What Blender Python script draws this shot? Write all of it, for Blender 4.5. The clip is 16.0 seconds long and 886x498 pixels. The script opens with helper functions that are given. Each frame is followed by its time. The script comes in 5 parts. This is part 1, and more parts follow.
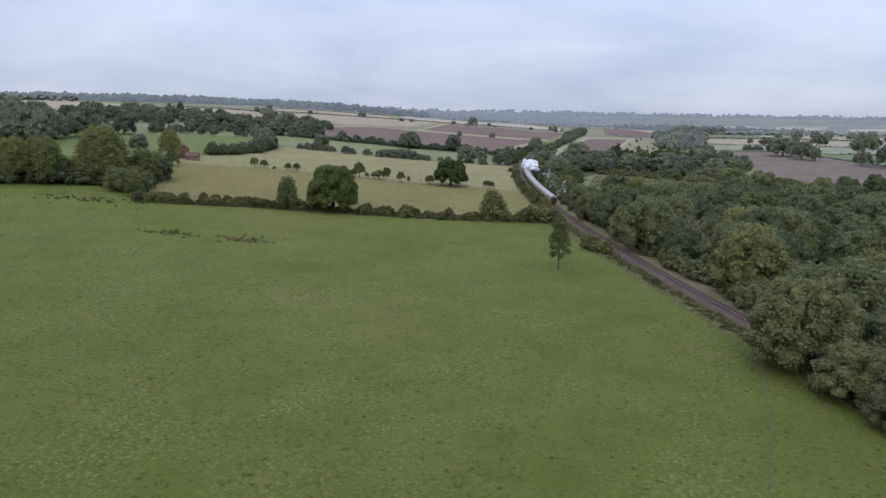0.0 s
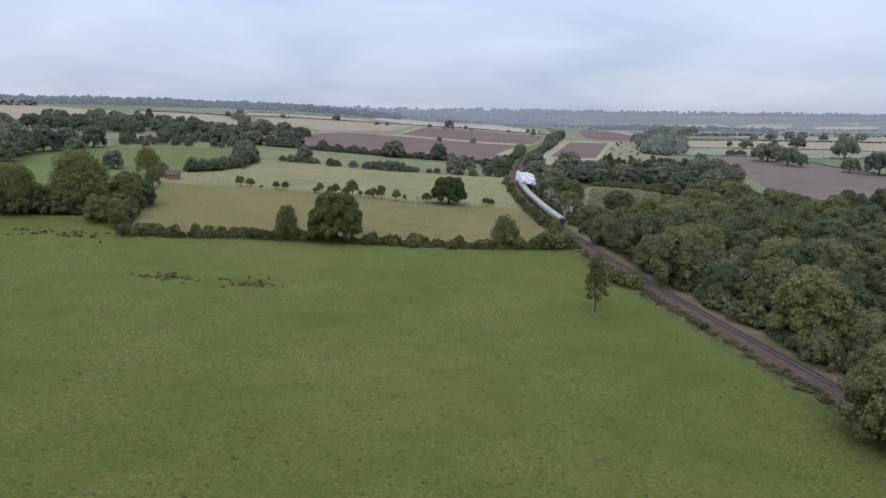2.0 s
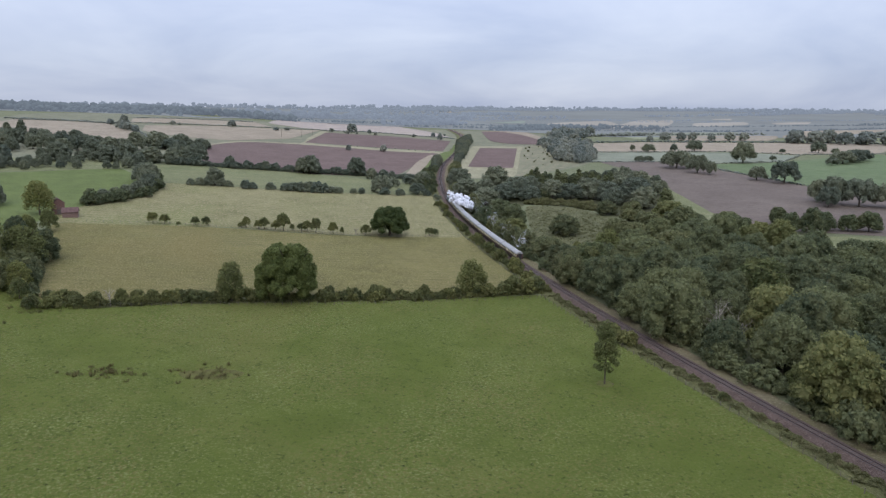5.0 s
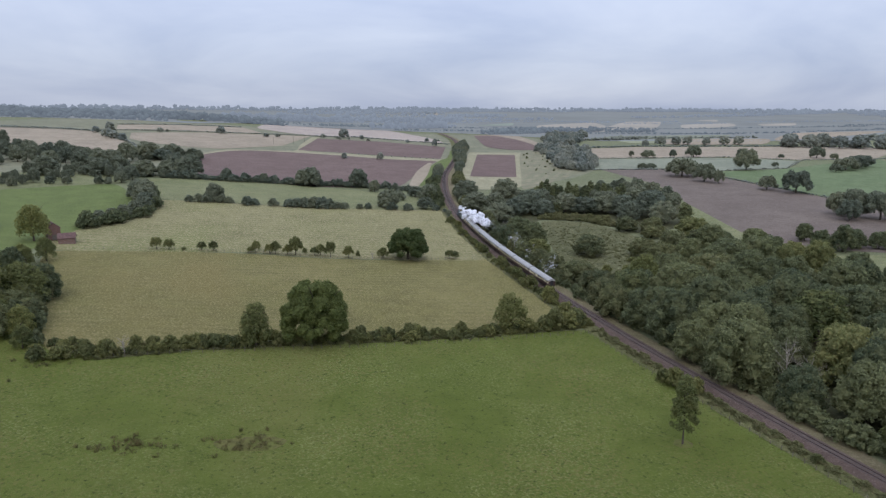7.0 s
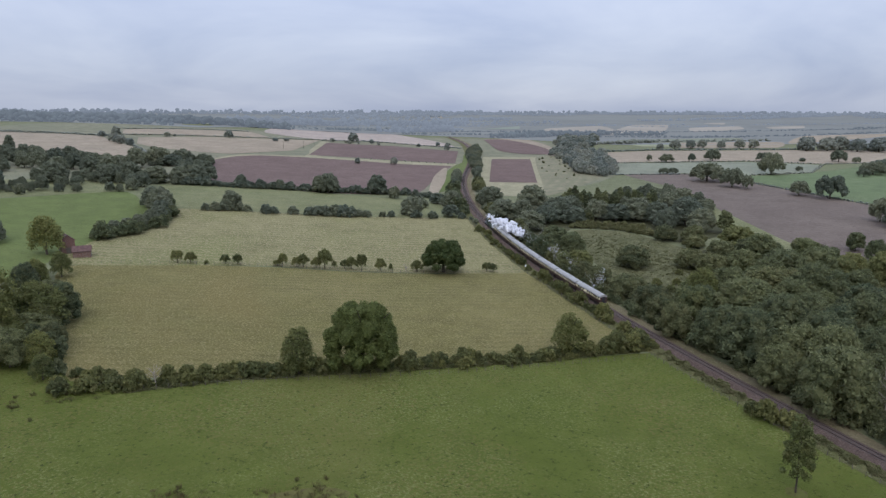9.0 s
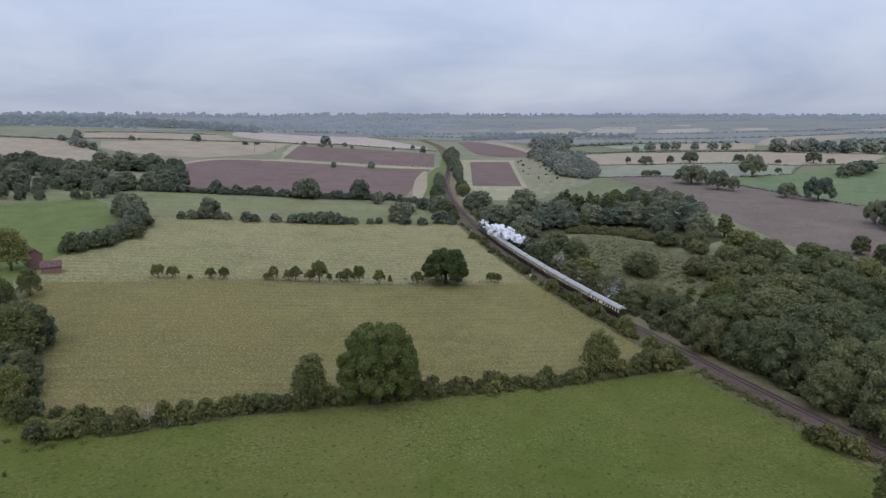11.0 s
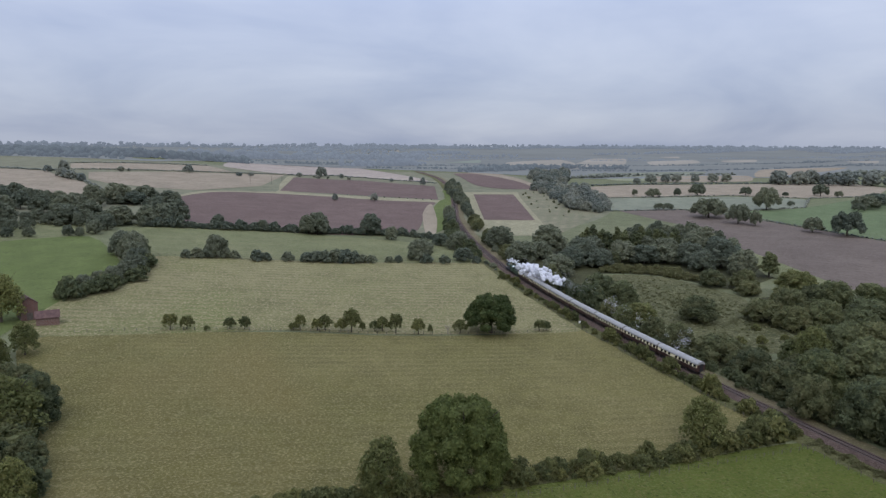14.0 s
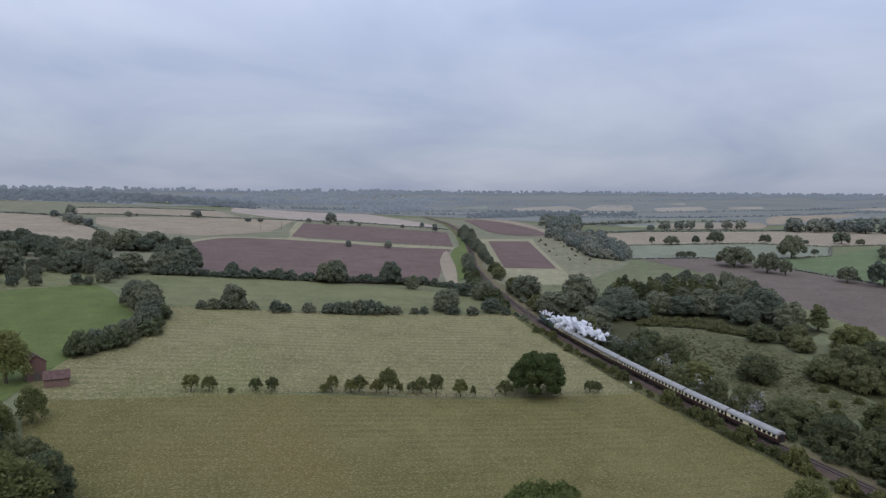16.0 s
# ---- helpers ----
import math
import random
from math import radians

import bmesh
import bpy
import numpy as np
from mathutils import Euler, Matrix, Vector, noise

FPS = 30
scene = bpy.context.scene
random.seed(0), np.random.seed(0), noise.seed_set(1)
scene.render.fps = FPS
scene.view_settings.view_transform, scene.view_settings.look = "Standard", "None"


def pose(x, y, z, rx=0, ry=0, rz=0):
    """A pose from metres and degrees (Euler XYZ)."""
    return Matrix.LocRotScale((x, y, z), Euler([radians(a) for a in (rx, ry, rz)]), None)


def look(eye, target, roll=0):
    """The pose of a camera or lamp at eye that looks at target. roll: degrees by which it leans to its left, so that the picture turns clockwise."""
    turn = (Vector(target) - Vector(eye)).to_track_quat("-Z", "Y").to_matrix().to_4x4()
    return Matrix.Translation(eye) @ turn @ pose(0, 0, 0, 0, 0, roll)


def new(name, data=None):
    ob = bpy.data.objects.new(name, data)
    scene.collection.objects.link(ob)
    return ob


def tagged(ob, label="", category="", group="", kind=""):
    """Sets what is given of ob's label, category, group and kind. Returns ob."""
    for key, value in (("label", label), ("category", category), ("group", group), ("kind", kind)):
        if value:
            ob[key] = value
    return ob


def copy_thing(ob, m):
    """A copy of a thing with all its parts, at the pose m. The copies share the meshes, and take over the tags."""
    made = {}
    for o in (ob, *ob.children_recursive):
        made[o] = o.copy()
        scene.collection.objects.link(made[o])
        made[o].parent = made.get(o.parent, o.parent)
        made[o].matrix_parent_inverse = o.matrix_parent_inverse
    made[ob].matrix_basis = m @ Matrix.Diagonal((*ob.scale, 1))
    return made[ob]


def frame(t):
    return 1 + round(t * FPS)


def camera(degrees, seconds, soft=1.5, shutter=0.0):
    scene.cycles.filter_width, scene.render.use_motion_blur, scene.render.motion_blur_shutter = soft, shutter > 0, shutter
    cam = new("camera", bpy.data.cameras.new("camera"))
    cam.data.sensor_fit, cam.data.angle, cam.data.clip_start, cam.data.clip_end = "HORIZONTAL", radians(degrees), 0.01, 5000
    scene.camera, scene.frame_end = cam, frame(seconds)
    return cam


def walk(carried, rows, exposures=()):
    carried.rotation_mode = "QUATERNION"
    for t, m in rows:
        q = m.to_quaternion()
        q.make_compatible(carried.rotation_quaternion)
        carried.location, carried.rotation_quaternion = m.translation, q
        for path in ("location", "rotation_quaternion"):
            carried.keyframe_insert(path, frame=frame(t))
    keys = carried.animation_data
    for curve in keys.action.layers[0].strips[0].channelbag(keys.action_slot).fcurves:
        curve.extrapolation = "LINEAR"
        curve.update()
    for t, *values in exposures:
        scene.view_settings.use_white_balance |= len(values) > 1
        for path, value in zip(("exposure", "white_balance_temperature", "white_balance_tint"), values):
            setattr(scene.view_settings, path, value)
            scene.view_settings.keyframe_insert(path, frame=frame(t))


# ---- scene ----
cam = camera(65.3, 16.0, soft=1.35)
PATH = [
    (0, (0.0, 0.0, 40.569), (0.016, 1.965, 40.195), 1.1),
    (0.5, (-3.882, 4.334, 42.904), (-3.837, 6.297, 42.527), 1.0),
    (1, (-7.682, 8.588, 45.153), (-7.608, 10.55, 44.774), 0.9),
    (1.5, (-11.709, 13.206, 47.162), (-11.611, 15.167, 46.78), 0.8),
    (2, (-15.354, 17.496, 49.173), (-15.241, 19.456, 48.79), 0.8),
    (2.5, (-18.909, 22.049, 51.461), (-18.77, 24.007, 51.076), 0.8),
    (3, (-22.566, 26.269, 53.642), (-22.368, 28.221, 53.255), 0.7),
    (3.5, (-26.165, 30.675, 55.84), (-25.904, 32.619, 55.45), 0.6),
    (4, (-29.798, 35.167, 58.163), (-29.469, 37.101, 57.769), 0.5),
    (6.5, (-46.03, 60.178, 68.494), (-45.554, 62.079, 68.094), 0.4),
    (7, (-49.01, 65.542, 69.65), (-48.534, 67.443, 69.25), 0.3),
    (7.5, (-51.71, 70.528, 69.973), (-51.236, 72.429, 69.574), 0.3),
    (8, (-54.245, 75.431, 69.788), (-53.773, 77.334, 69.394), 0.2),
    (8.5, (-56.804, 80.833, 69.85), (-56.334, 82.737, 69.458), 0.2),
    (11, (-68.383, 106.214, 69.143), (-67.809, 108.091, 68.76), 0.1),
    (11.5, (-70.498, 111.371, 69.006), (-69.899, 113.24, 68.623), 0.1),
    (12, (-72.808, 116.467, 68.905), (-72.189, 118.33, 68.524), 0.1),
    (12.5, (-74.793, 121.712, 68.832), (-74.17, 123.575, 68.453), 0.1),
    (13, (-76.777, 126.969, 69.089), (-76.155, 128.831, 68.709), 0.1),
    (13.5, (-78.888, 132.265, 69.163), (-78.264, 134.13, 68.804), 0.2),
    (14, (-80.844, 137.47, 69.199), (-80.216, 139.345, 68.902), 0.3),
    (14.5, (-82.727, 142.652, 69.092), (-82.096, 144.535, 68.861), 0.3),
    (15, (-84.578, 147.699, 69.229), (-83.944, 149.588, 69.055), 0.3),
    (15.5, (-86.264, 152.801, 68.985), (-85.632, 154.691, 68.82), 0.4),
    (16, (-87.96, 157.944, 69.194), (-87.329, 159.834, 69.027), 0.5),
]
walk(cam, [(t, look(eye, target, roll)) for t, eye, target, roll in PATH], [(0, 0.26), (4, 0.25), (8, 0.14), (12.5, 0.00), (14, -0.07), (16, -0.22)])

# ---- world and light ----
world = bpy.data.worlds.new("overcast_sky")
scene.world = world
world.use_nodes = True
wn, wl = world.node_tree.nodes, world.node_tree.links
wn.clear()
w_out = wn.new("ShaderNodeOutputWorld")
w_sky = wn.new("ShaderNodeTexSky")
w_sky.sky_type = "NISHITA"
w_sky.sun_disc = False
w_sky.sun_elevation, w_sky.sun_rotation = radians(40), radians(198)
w_bg_sky = wn.new("ShaderNodeBackground")
w_bg_sky.inputs["Strength"].default_value = 0.1
wl.new(w_sky.outputs[0], w_bg_sky.inputs["Color"])
w_tc = wn.new("ShaderNodeTexCoord")
w_sep = wn.new("ShaderNodeSeparateXYZ")
wl.new(w_tc.outputs["Generated"], w_sep.inputs[0])


def wmath(op, a, b=None, clamp=False):
    n = wn.new("ShaderNodeMath")
    n.operation, n.use_clamp = op, clamp
    for i, v in enumerate((a, b)):
        if v is None:
            continue
        if isinstance(v, (int, float)):
            n.inputs[i].default_value = v
        else:
            wl.new(v, n.inputs[i])
    return n.outputs[0]


# cloud sheet: the direction laid onto a high flat layer
w_up = wmath("ADD", wmath("MAXIMUM", w_sep.outputs[2], 0.0), 0.24)
w_cx, w_cy = wmath("DIVIDE", w_sep.outputs[0], w_up), wmath("DIVIDE", w_sep.outputs[1], w_up)
w_comb = wn.new("ShaderNodeCombineXYZ")
wl.new(w_cx, w_comb.inputs[0]), wl.new(w_cy, w_comb.inputs[1])
w_noise = wn.new("ShaderNodeTexNoise")
w_noise.inputs["Scale"].default_value, w_noise.inputs["Detail"].default_value = 0.95, 5
w_noise.inputs["Roughness"].default_value, w_noise.inputs["Distortion"].default_value = 0.52, 0.4
wl.new(w_comb.outputs[0], w_noise.inputs["Vector"])
w_ramp = wn.new("ShaderNodeValToRGB")
w_ramp.color_ramp.elements[0].position, w_ramp.color_ramp.elements[0].color = 0.34, (0.492, 0.576, 0.812, 1)
w_ramp.color_ramp.elements[1].position, w_ramp.color_ramp.elements[1].color = 0.69, (0.735, 0.808, 1.0, 1)
wl.new(w_noise.outputs[0], w_ramp.inputs[0])
# an overcast sky is brighter towards the zenith
w_zen = wmath("MULTIPLY", wmath("SUBTRACT", w_sep.outputs[2], 0.35), 2.6, True)
w_low = wmath("MULTIPLY", w_sep.outputs[2], 5.0, True)
w_high = wmath("MULTIPLY", wmath("SUBTRACT", w_sep.outputs[2], 0.18), 5.0, True)
w_str = wmath("ADD", wmath("ADD", wmath("ADD", 0.66, wmath("MULTIPLY", w_low, 0.34)), wmath("MULTIPLY", w_high, 0.40)), wmath("MULTIPLY", w_zen, 1.2))
w_bg_cloud = wn.new("ShaderNodeBackground")
wl.new(w_ramp.outputs[0], w_bg_cloud.inputs["Color"])
wl.new(w_str, w_bg_cloud.inputs["Strength"])
w_mix = wn.new("ShaderNodeMixShader")
w_mix.inputs[0].default_value = 0.9
wl.new(w_bg_sky.outputs[0], w_mix.inputs[1]), wl.new(w_bg_cloud.outputs[0], w_mix.inputs[2])
wl.new(w_mix.outputs[0], w_out.inputs[0])

sun = new("sun", bpy.data.lights.new("sun", "SUN"))
sun.data.energy, sun.data.angle, sun.data.color = 1.25, radians(35), (1.0, 0.965, 0.90)
sun.matrix_world = look((0, 0, 300), (20, 60, 247))


# ---- materials ----
def nodes_of(name, rough=0.9, spec=0.2):
    m = bpy.data.materials.new(name)
    m.use_nodes = True
    b = m.node_tree.nodes["Principled BSDF"]
    b.inputs["Roughness"].default_value = rough
    b.inputs["Specular IOR Level"].default_value = spec
    return m, m.node_tree.nodes, m.node_tree.links, b


def mix_rgb(n, l, fac, a, b, blend="MIX"):
    x = n.new("ShaderNodeMix")
    x.data_type, x.blend_type = "RGBA", blend
    for sock, v in ((x.inputs[0], fac), (x.inputs[6], a), (x.inputs[7], b)):
        if isinstance(v, (int, float)):
            sock.default_value = v
        elif isinstance(v, tuple):
            sock.default_value = (*v, 1) if len(v) == 3 else v
        else:
            l.new(v, sock)
    return x.outputs[2]


def noise_fac(n, l, vec, scale, lo, hi, detail=4, rough=0.55, dist=0.0):
    t = n.new("ShaderNodeTexNoise")
    t.inputs["Scale"].default_value, t.inputs["Detail"].default_value = scale, detail
    t.inputs["Roughness"].default_value, t.inputs["Distortion"].default_value = rough, dist
    l.new(vec, t.inputs["Vector"])
    r = n.new("ShaderNodeMapRange")
    r.inputs[1].default_value, r.inputs[2].default_value = lo, hi
    l.new(t.outputs[0], r.inputs[0])
    return r.outputs[0]


def soil_or_grass(name, base, patch, speck, big=0.02, mid=0.15, fine=1.3, stripes=None, speck_lo=0.56, speck_hi=0.68, bump=0.25, third=None, clusters=None, shade=0.70, tuft=0.45, tuft_dark=0.55):
    """A field surface in world metres: a base colour, broad patches, fine specks and, if wanted, worked rows."""
    m, n, l, b = nodes_of(name, 0.95, 0.1)
    pos = n.new("ShaderNodeNewGeometry").outputs["Position"]
    col = mix_rgb(n, l, noise_fac(n, l, pos, big, 0.40, 0.66, 5, 0.6, 0.6), base, patch)
    col = mix_rgb(n, l, noise_fac(n, l, pos, mid, 0.38, 0.74, 6, 0.65), col, tuple(c * shade for c in base))
    if third:
        col = mix_rgb(n, l, noise_fac(n, l, pos, big * 0.6, 0.52, 0.70, 4, 0.6, 1.0), col, third)
    if stripes:
        angle, width, colour, amount = stripes
        mp = n.new("ShaderNodeMapping")
        mp.inputs["Rotation"].default_value = (0, 0, radians(angle))
        l.new(pos, mp.inputs["Vector"])
        w = n.new("ShaderNodeTexWave")
        w.inputs["Scale"].default_value = 0.314 / width
        w.inputs["Distortion"].default_value, w.inputs["Detail"].default_value, w.inputs["Detail Scale"].default_value = 1.6, 3, 0.6
        l.new(mp.outputs[0], w.inputs["Vector"])
        k = n.new("ShaderNodeMath")
        k.operation = "MULTIPLY"
        l.new(w.outputs["Fac"], k.inputs[0])
        l.new(noise_fac(n, l, pos, 0.03, 0.35, 0.65), k.inputs[1])
        k2 = n.new("ShaderNodeMath")
        k2.operation = "MULTIPLY"
        k2.inputs[1].default_value = amount
        l.new(k.outputs[0], k2.inputs[0])
        col = mix_rgb(n, l, k2.outputs[0], col, colour)
    fac = noise_fac(n, l, pos, fine, speck_lo, speck_hi, 3, 0.6)
    if clusters:
        scale, brown = clusters
        for k, (colour, f) in enumerate(((brown, noise_fac(n, l, pos, fine * 0.8, 0.50, 0.62, 4, 0.7)), (None, fac))):
            k2 = n.new("ShaderNodeMath")
            k2.operation = "MULTIPLY"
            l.new(f, k2.inputs[0])
            l.new(noise_fac(n, l, pos, scale * (1.0 + 0.6 * k), 0.38, 0.66, 5, 0.65, 0.5), k2.inputs[1])
            if colour:
                col = mix_rgb(n, l, k2.outputs[0], col, colour)
            else:
                fac = k2.outputs[0]
    col = mix_rgb(n, l, fac, col, speck)
    col = mix_rgb(n, l, noise_fac(n, l, pos, fine * tuft, 0.57, 0.72, 4, 0.6), col, tuple(c * tuft_dark for c in base))
    l.new(col, b.inputs["Base Color"])
    bp = n.new("ShaderNodeBump")
    bp.inputs["Strength"].default_value, bp.inputs["Distance"].default_value = bump, 0.35
    l.new(noise_fac(n, l, pos, fine * 1.5, 0.2, 0.8, 4, 0.65), bp.inputs["Height"])
    l.new(bp.outputs[0], b.inputs["Normal"])
    return m


def plain(name, colour, rough=0.7, metal=0.0, vary=0.25, scale=3.0, spec=0.3, bump=0.0):
    m, n, l, b = nodes_of(name, rough, spec)
    b.inputs["Metallic"].default_value = metal
    tc = n.new("ShaderNodeTexCoord").outputs["Object"]
    col = mix_rgb(n, l, noise_fac(n, l, tc, scale, 0.35, 0.7), colour, tuple(c * (1 - vary) for c in colour))
    col = mix_rgb(n, l, noise_fac(n, l, tc, scale * 6, 0.5, 0.75), col, tuple(c * (1 - vary * 0.7) for c in colour))
    l.new(col, b.inputs["Base Color"])
    if bump:
        bp = n.new("ShaderNodeBump")
        bp.inputs["Strength"].default_value, bp.inputs["Distance"].default_value = bump, 0.05
        l.new(noise_fac(n, l, tc, scale * 4, 0.2, 0.8), bp.inputs["Height"])
        l.new(bp.outputs[0], b.inputs["Normal"])
    return m


def foliage(name, dark, light, tint, through_leaf=0.5):
    """Leaves: every spray a little different, every tree too, with lighter and yellower patches."""
    m, n, l, b = nodes_of(name, 0.75, 0.15)
    geo, info = n.new("ShaderNodeNewGeometry"), n.new("ShaderNodeObjectInfo")
    col = mix_rgb(n, l, geo.outputs["Random Per Island"], dark, light)
    tree = mix_rgb(n, l, info.outputs["Random"], (0.66, 0.71, 0.72), (1.32, 1.22, 1.05))
    col = mix_rgb(n, l, 1.0, col, tree, "MULTIPLY")
    tc = n.new("ShaderNodeTexCoord").outputs["Object"]
    col = mix_rgb(n, l, noise_fac(n, l, tc, 0.35, 0.48, 0.75), col, tint)
    l.new(col, b.inputs["Base Color"])
    tr, mx = n.new("ShaderNodeBsdfTranslucent"), n.new("ShaderNodeMixShader")
    l.new(col, tr.inputs["Color"])
    mx.inputs[0].default_value = through_leaf
    l.new(b.outputs[0], mx.inputs[1]), l.new(tr.outputs[0], mx.inputs[2])
    l.new(mx.outputs[0], n["Material Output"].inputs[0])
    return m


M_GROUND = soil_or_grass("rough_grass", (0.112, 0.119, 0.062), (0.136, 0.138, 0.074), (0.165, 0.160, 0.092), 0.02, 0.12, 1.8)
M_PASTURE = soil_or_grass("pasture_grass", (0.080, 0.100, 0.018), (0.094, 0.111, 0.023), (0.180, 0.184, 0.074), 0.014, 0.13, 1.8, third=(0.106, 0.110, 0.029), speck_lo=0.50, speck_hi=0.72, bump=1.1, clusters=(0.026, (0.138, 0.114, 0.042)), shade=0.84, tuft=0.6, tuft_dark=0.42)
M_LUSH = soil_or_grass("bright_grass", (0.085, 0.106, 0.032), (0.097, 0.116, 0.038), (0.112, 0.128, 0.048), 0.02, 0.1, 1.6)
M_HAY = soil_or_grass("cut_hay_grass", (0.116, 0.106, 0.033), (0.152, 0.131, 0.048), (0.238, 0.199, 0.101), 0.016, 0.10, 1.9, (-85, 3.6, (0.186, 0.158, 0.073), 0.40), third=(0.130, 0.107, 0.036), speck_lo=0.47, speck_hi=0.74, bump=1.0, tuft=1.3, tuft_dark=0.58)
M_HAY_FAR = soil_or_grass("cut_hay_grass_far", (0.140, 0.133, 0.057), (0.176, 0.160, 0.074), (0.300, 0.255, 0.148), 0.014, 0.10, 1.2, (-84, 4.8, (0.232, 0.197, 0.106), 0.55), third=(0.122, 0.127, 0.046), speck_lo=0.50, speck_hi=0.70, bump=1.0, tuft=1.3, tuft_dark=0.55)
M_STRIP = soil_or_grass("pale_grass", (0.126, 0.134, 0.062), (0.150, 0.150, 0.074), (0.205, 0.195, 0.11), 0.02, 0.1, 1.6, (-80, 5.0, (0.175, 0.168, 0.088), 0.5), bump=0.8)
M_PLOUGH = soil_or_grass("ploughed_red_soil", (0.110, 0.075, 0.063), (0.126, 0.087, 0.073), (0.142, 0.102, 0.086), 0.012, 0.06, 0.9, (8, 9.0, (0.095, 0.065, 0.056), 0.5))
M_PLOUGH_R = soil_or_grass("worked_brown_soil", (0.112, 0.087, 0.070), (0.128, 0.101, 0.081), (0.146, 0.118, 0.096), 0.012, 0.06, 0.9, (-38, 7.0, (0.094, 0.073, 0.060), 0.6))
M_STUBBLE = soil_or_grass("barley_stubble", (0.218, 0.178, 0.126), (0.246, 0.202, 0.144), (0.268, 0.222, 0.162), 0.01, 0.05, 0.6, (20, 12.0, (0.190, 0.152, 0.110), 0.5))
M_STUBBLE_ROWS = soil_or_grass("striped_stubble", (0.275, 0.228, 0.185), (0.305, 0.255, 0.205), (0.32, 0.27, 0.22), 0.01, 0.05, 0.6, (78, 16.0, (0.195, 0.158, 0.138), 0.9))
M_VERGE = soil_or_grass("dry_field_margin", (0.215, 0.196, 0.122), (0.25, 0.224, 0.142), (0.28, 0.25, 0.16), 0.03, 0.12, 0.9, (50, 6.0, (0.165, 0.162, 0.095), 0.7))
M_STRAW = soil_or_grass("rough_straw_grass", (0.140, 0.138, 0.088), (0.170, 0.160, 0.104), (0.135, 0.132, 0.082), 0.02, 0.08, 0.7)
M_SCRUB = soil_or_grass("scrubby_straw_grass", (0.158, 0.146, 0.092), (0.196, 0.174, 0.112), (0.118, 0.120, 0.070), 0.03, 0.1, 0.4, (30, 8.0, (0.128, 0.126, 0.075), 0.9))
M_MEADOW = soil_or_grass("rushy_meadow", (0.072, 0.073, 0.031), (0.096, 0.092, 0.042), (0.150, 0.142, 0.078), 0.03, 0.2, 0.8, speck_lo=0.50, speck_hi=0.66, bump=1.4, tuft=0.7, tuft_dark=0.40)
# Lighter than the near grass: distance haze is put into the colour.
M_FARGREEN = soil_or_grass("far_haze_grass", (0.205, 0.212, 0.130), (0.235, 0.235, 0.148), (0.24, 0.245, 0.155), 0.008, 0.04, 0.4)
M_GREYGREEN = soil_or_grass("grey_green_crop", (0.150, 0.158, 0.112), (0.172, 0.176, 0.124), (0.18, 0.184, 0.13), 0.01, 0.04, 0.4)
M_GREENEAST = soil_or_grass("dull_green_grass", (0.092, 0.120, 0.055), (0.108, 0.132, 0.064), (0.12, 0.142, 0.074), 0.02, 0.1, 1.0)
M_LINESIDE = soil_or_grass("lineside_weeds", (0.080, 0.082, 0.030), (0.104, 0.098, 0.042), (0.145, 0.132, 0.064), 0.06, 0.3, 1.2, bump=1.0, tuft=0.9)
M_BALLAST = soil_or_grass("track_ballast", (0.092, 0.064, 0.052), (0.112, 0.080, 0.066), (0.146, 0.110, 0.092), 0.06, 0.5, 3.0, bump=0.8)
M_DRYVERGE = soil_or_grass("dry_lineside_grass", (0.150, 0.124, 0.072), (0.120, 0.108, 0.052), (0.190, 0.160, 0.100), 0.05, 0.3, 1.4, bump=1.0, tuft=0.8)
M_TRAMPLED = soil_or_grass("trampled_mud", (0.086, 0.080, 0.026), (0.082, 0.094, 0.022), (0.058, 0.044, 0.024), 0.2, 0.5, 1.2)
# Woodland floor with the trees' shade put into its dark colour.
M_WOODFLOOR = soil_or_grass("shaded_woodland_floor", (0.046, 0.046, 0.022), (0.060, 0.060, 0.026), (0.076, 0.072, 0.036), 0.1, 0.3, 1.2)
M_RAIL = plain("rusty_rail_steel", (0.075, 0.052, 0.047), 0.5, 0.6)
M_SLEEPER = plain("weathered_sleeper", (0.07, 0.055, 0.05), 0.9)
M_BARK = plain("bark", (0.075, 0.062, 0.048), 0.95, 0, 0.4, 2.0, 0.1, 0.6)
M_DEADWOOD = plain("bare_grey_wood", (0.26, 0.23, 0.19), 0.9, 0, 0.3, 2.0, 0.1)
M_POST = plain("weathered_fence_wood", (0.115, 0.098, 0.076), 0.9, 0, 0.35, 2.0)
M_WIRE = plain("dull_fence_wire", (0.13, 0.125, 0.115), 0.7, 0.2)
M_OAK = foliage("oak_leaves", (0.052, 0.074, 0.025), (0.122, 0.146, 0.052), (0.112, 0.128, 0.046))
M_WOOD = foliage("woodland_leaves", (0.068, 0.084, 0.047), (0.160, 0.178, 0.094), (0.158, 0.160, 0.076))
# Leaf colour greyed and lightened to carry the haze over mid-distance trees.
M_GREYLEAF = foliage("haze_greyed_leaves", (0.092, 0.108, 0.078), (0.168, 0.186, 0.136), (0.160, 0.168, 0.118), 0.42)
M_ASH = foliage("loose_green_leaves", (0.084, 0.100, 0.038), (0.178, 0.188, 0.074), (0.172, 0.166, 0.062))
M_GOLD = foliage("yellowing_leaves", (0.086, 0.102, 0.044), (0.182, 0.190, 0.084), (0.178, 0.174, 0.074))
M_THORN = foliage("thorn_leaves", (0.074, 0.086, 0.036), (0.160, 0.168, 0.070), (0.158, 0.142, 0.060))
M_WEED = foliage("weeds_and_brambles", (0.092, 0.098, 0.044), (0.172, 0.170, 0.084), (0.168, 0.150, 0.076))
M_WILLOW = foliage("grey_willow_leaves", (0.072, 0.086, 0.044), (0.156, 0.164, 0.086), (0.160, 0.150, 0.072))
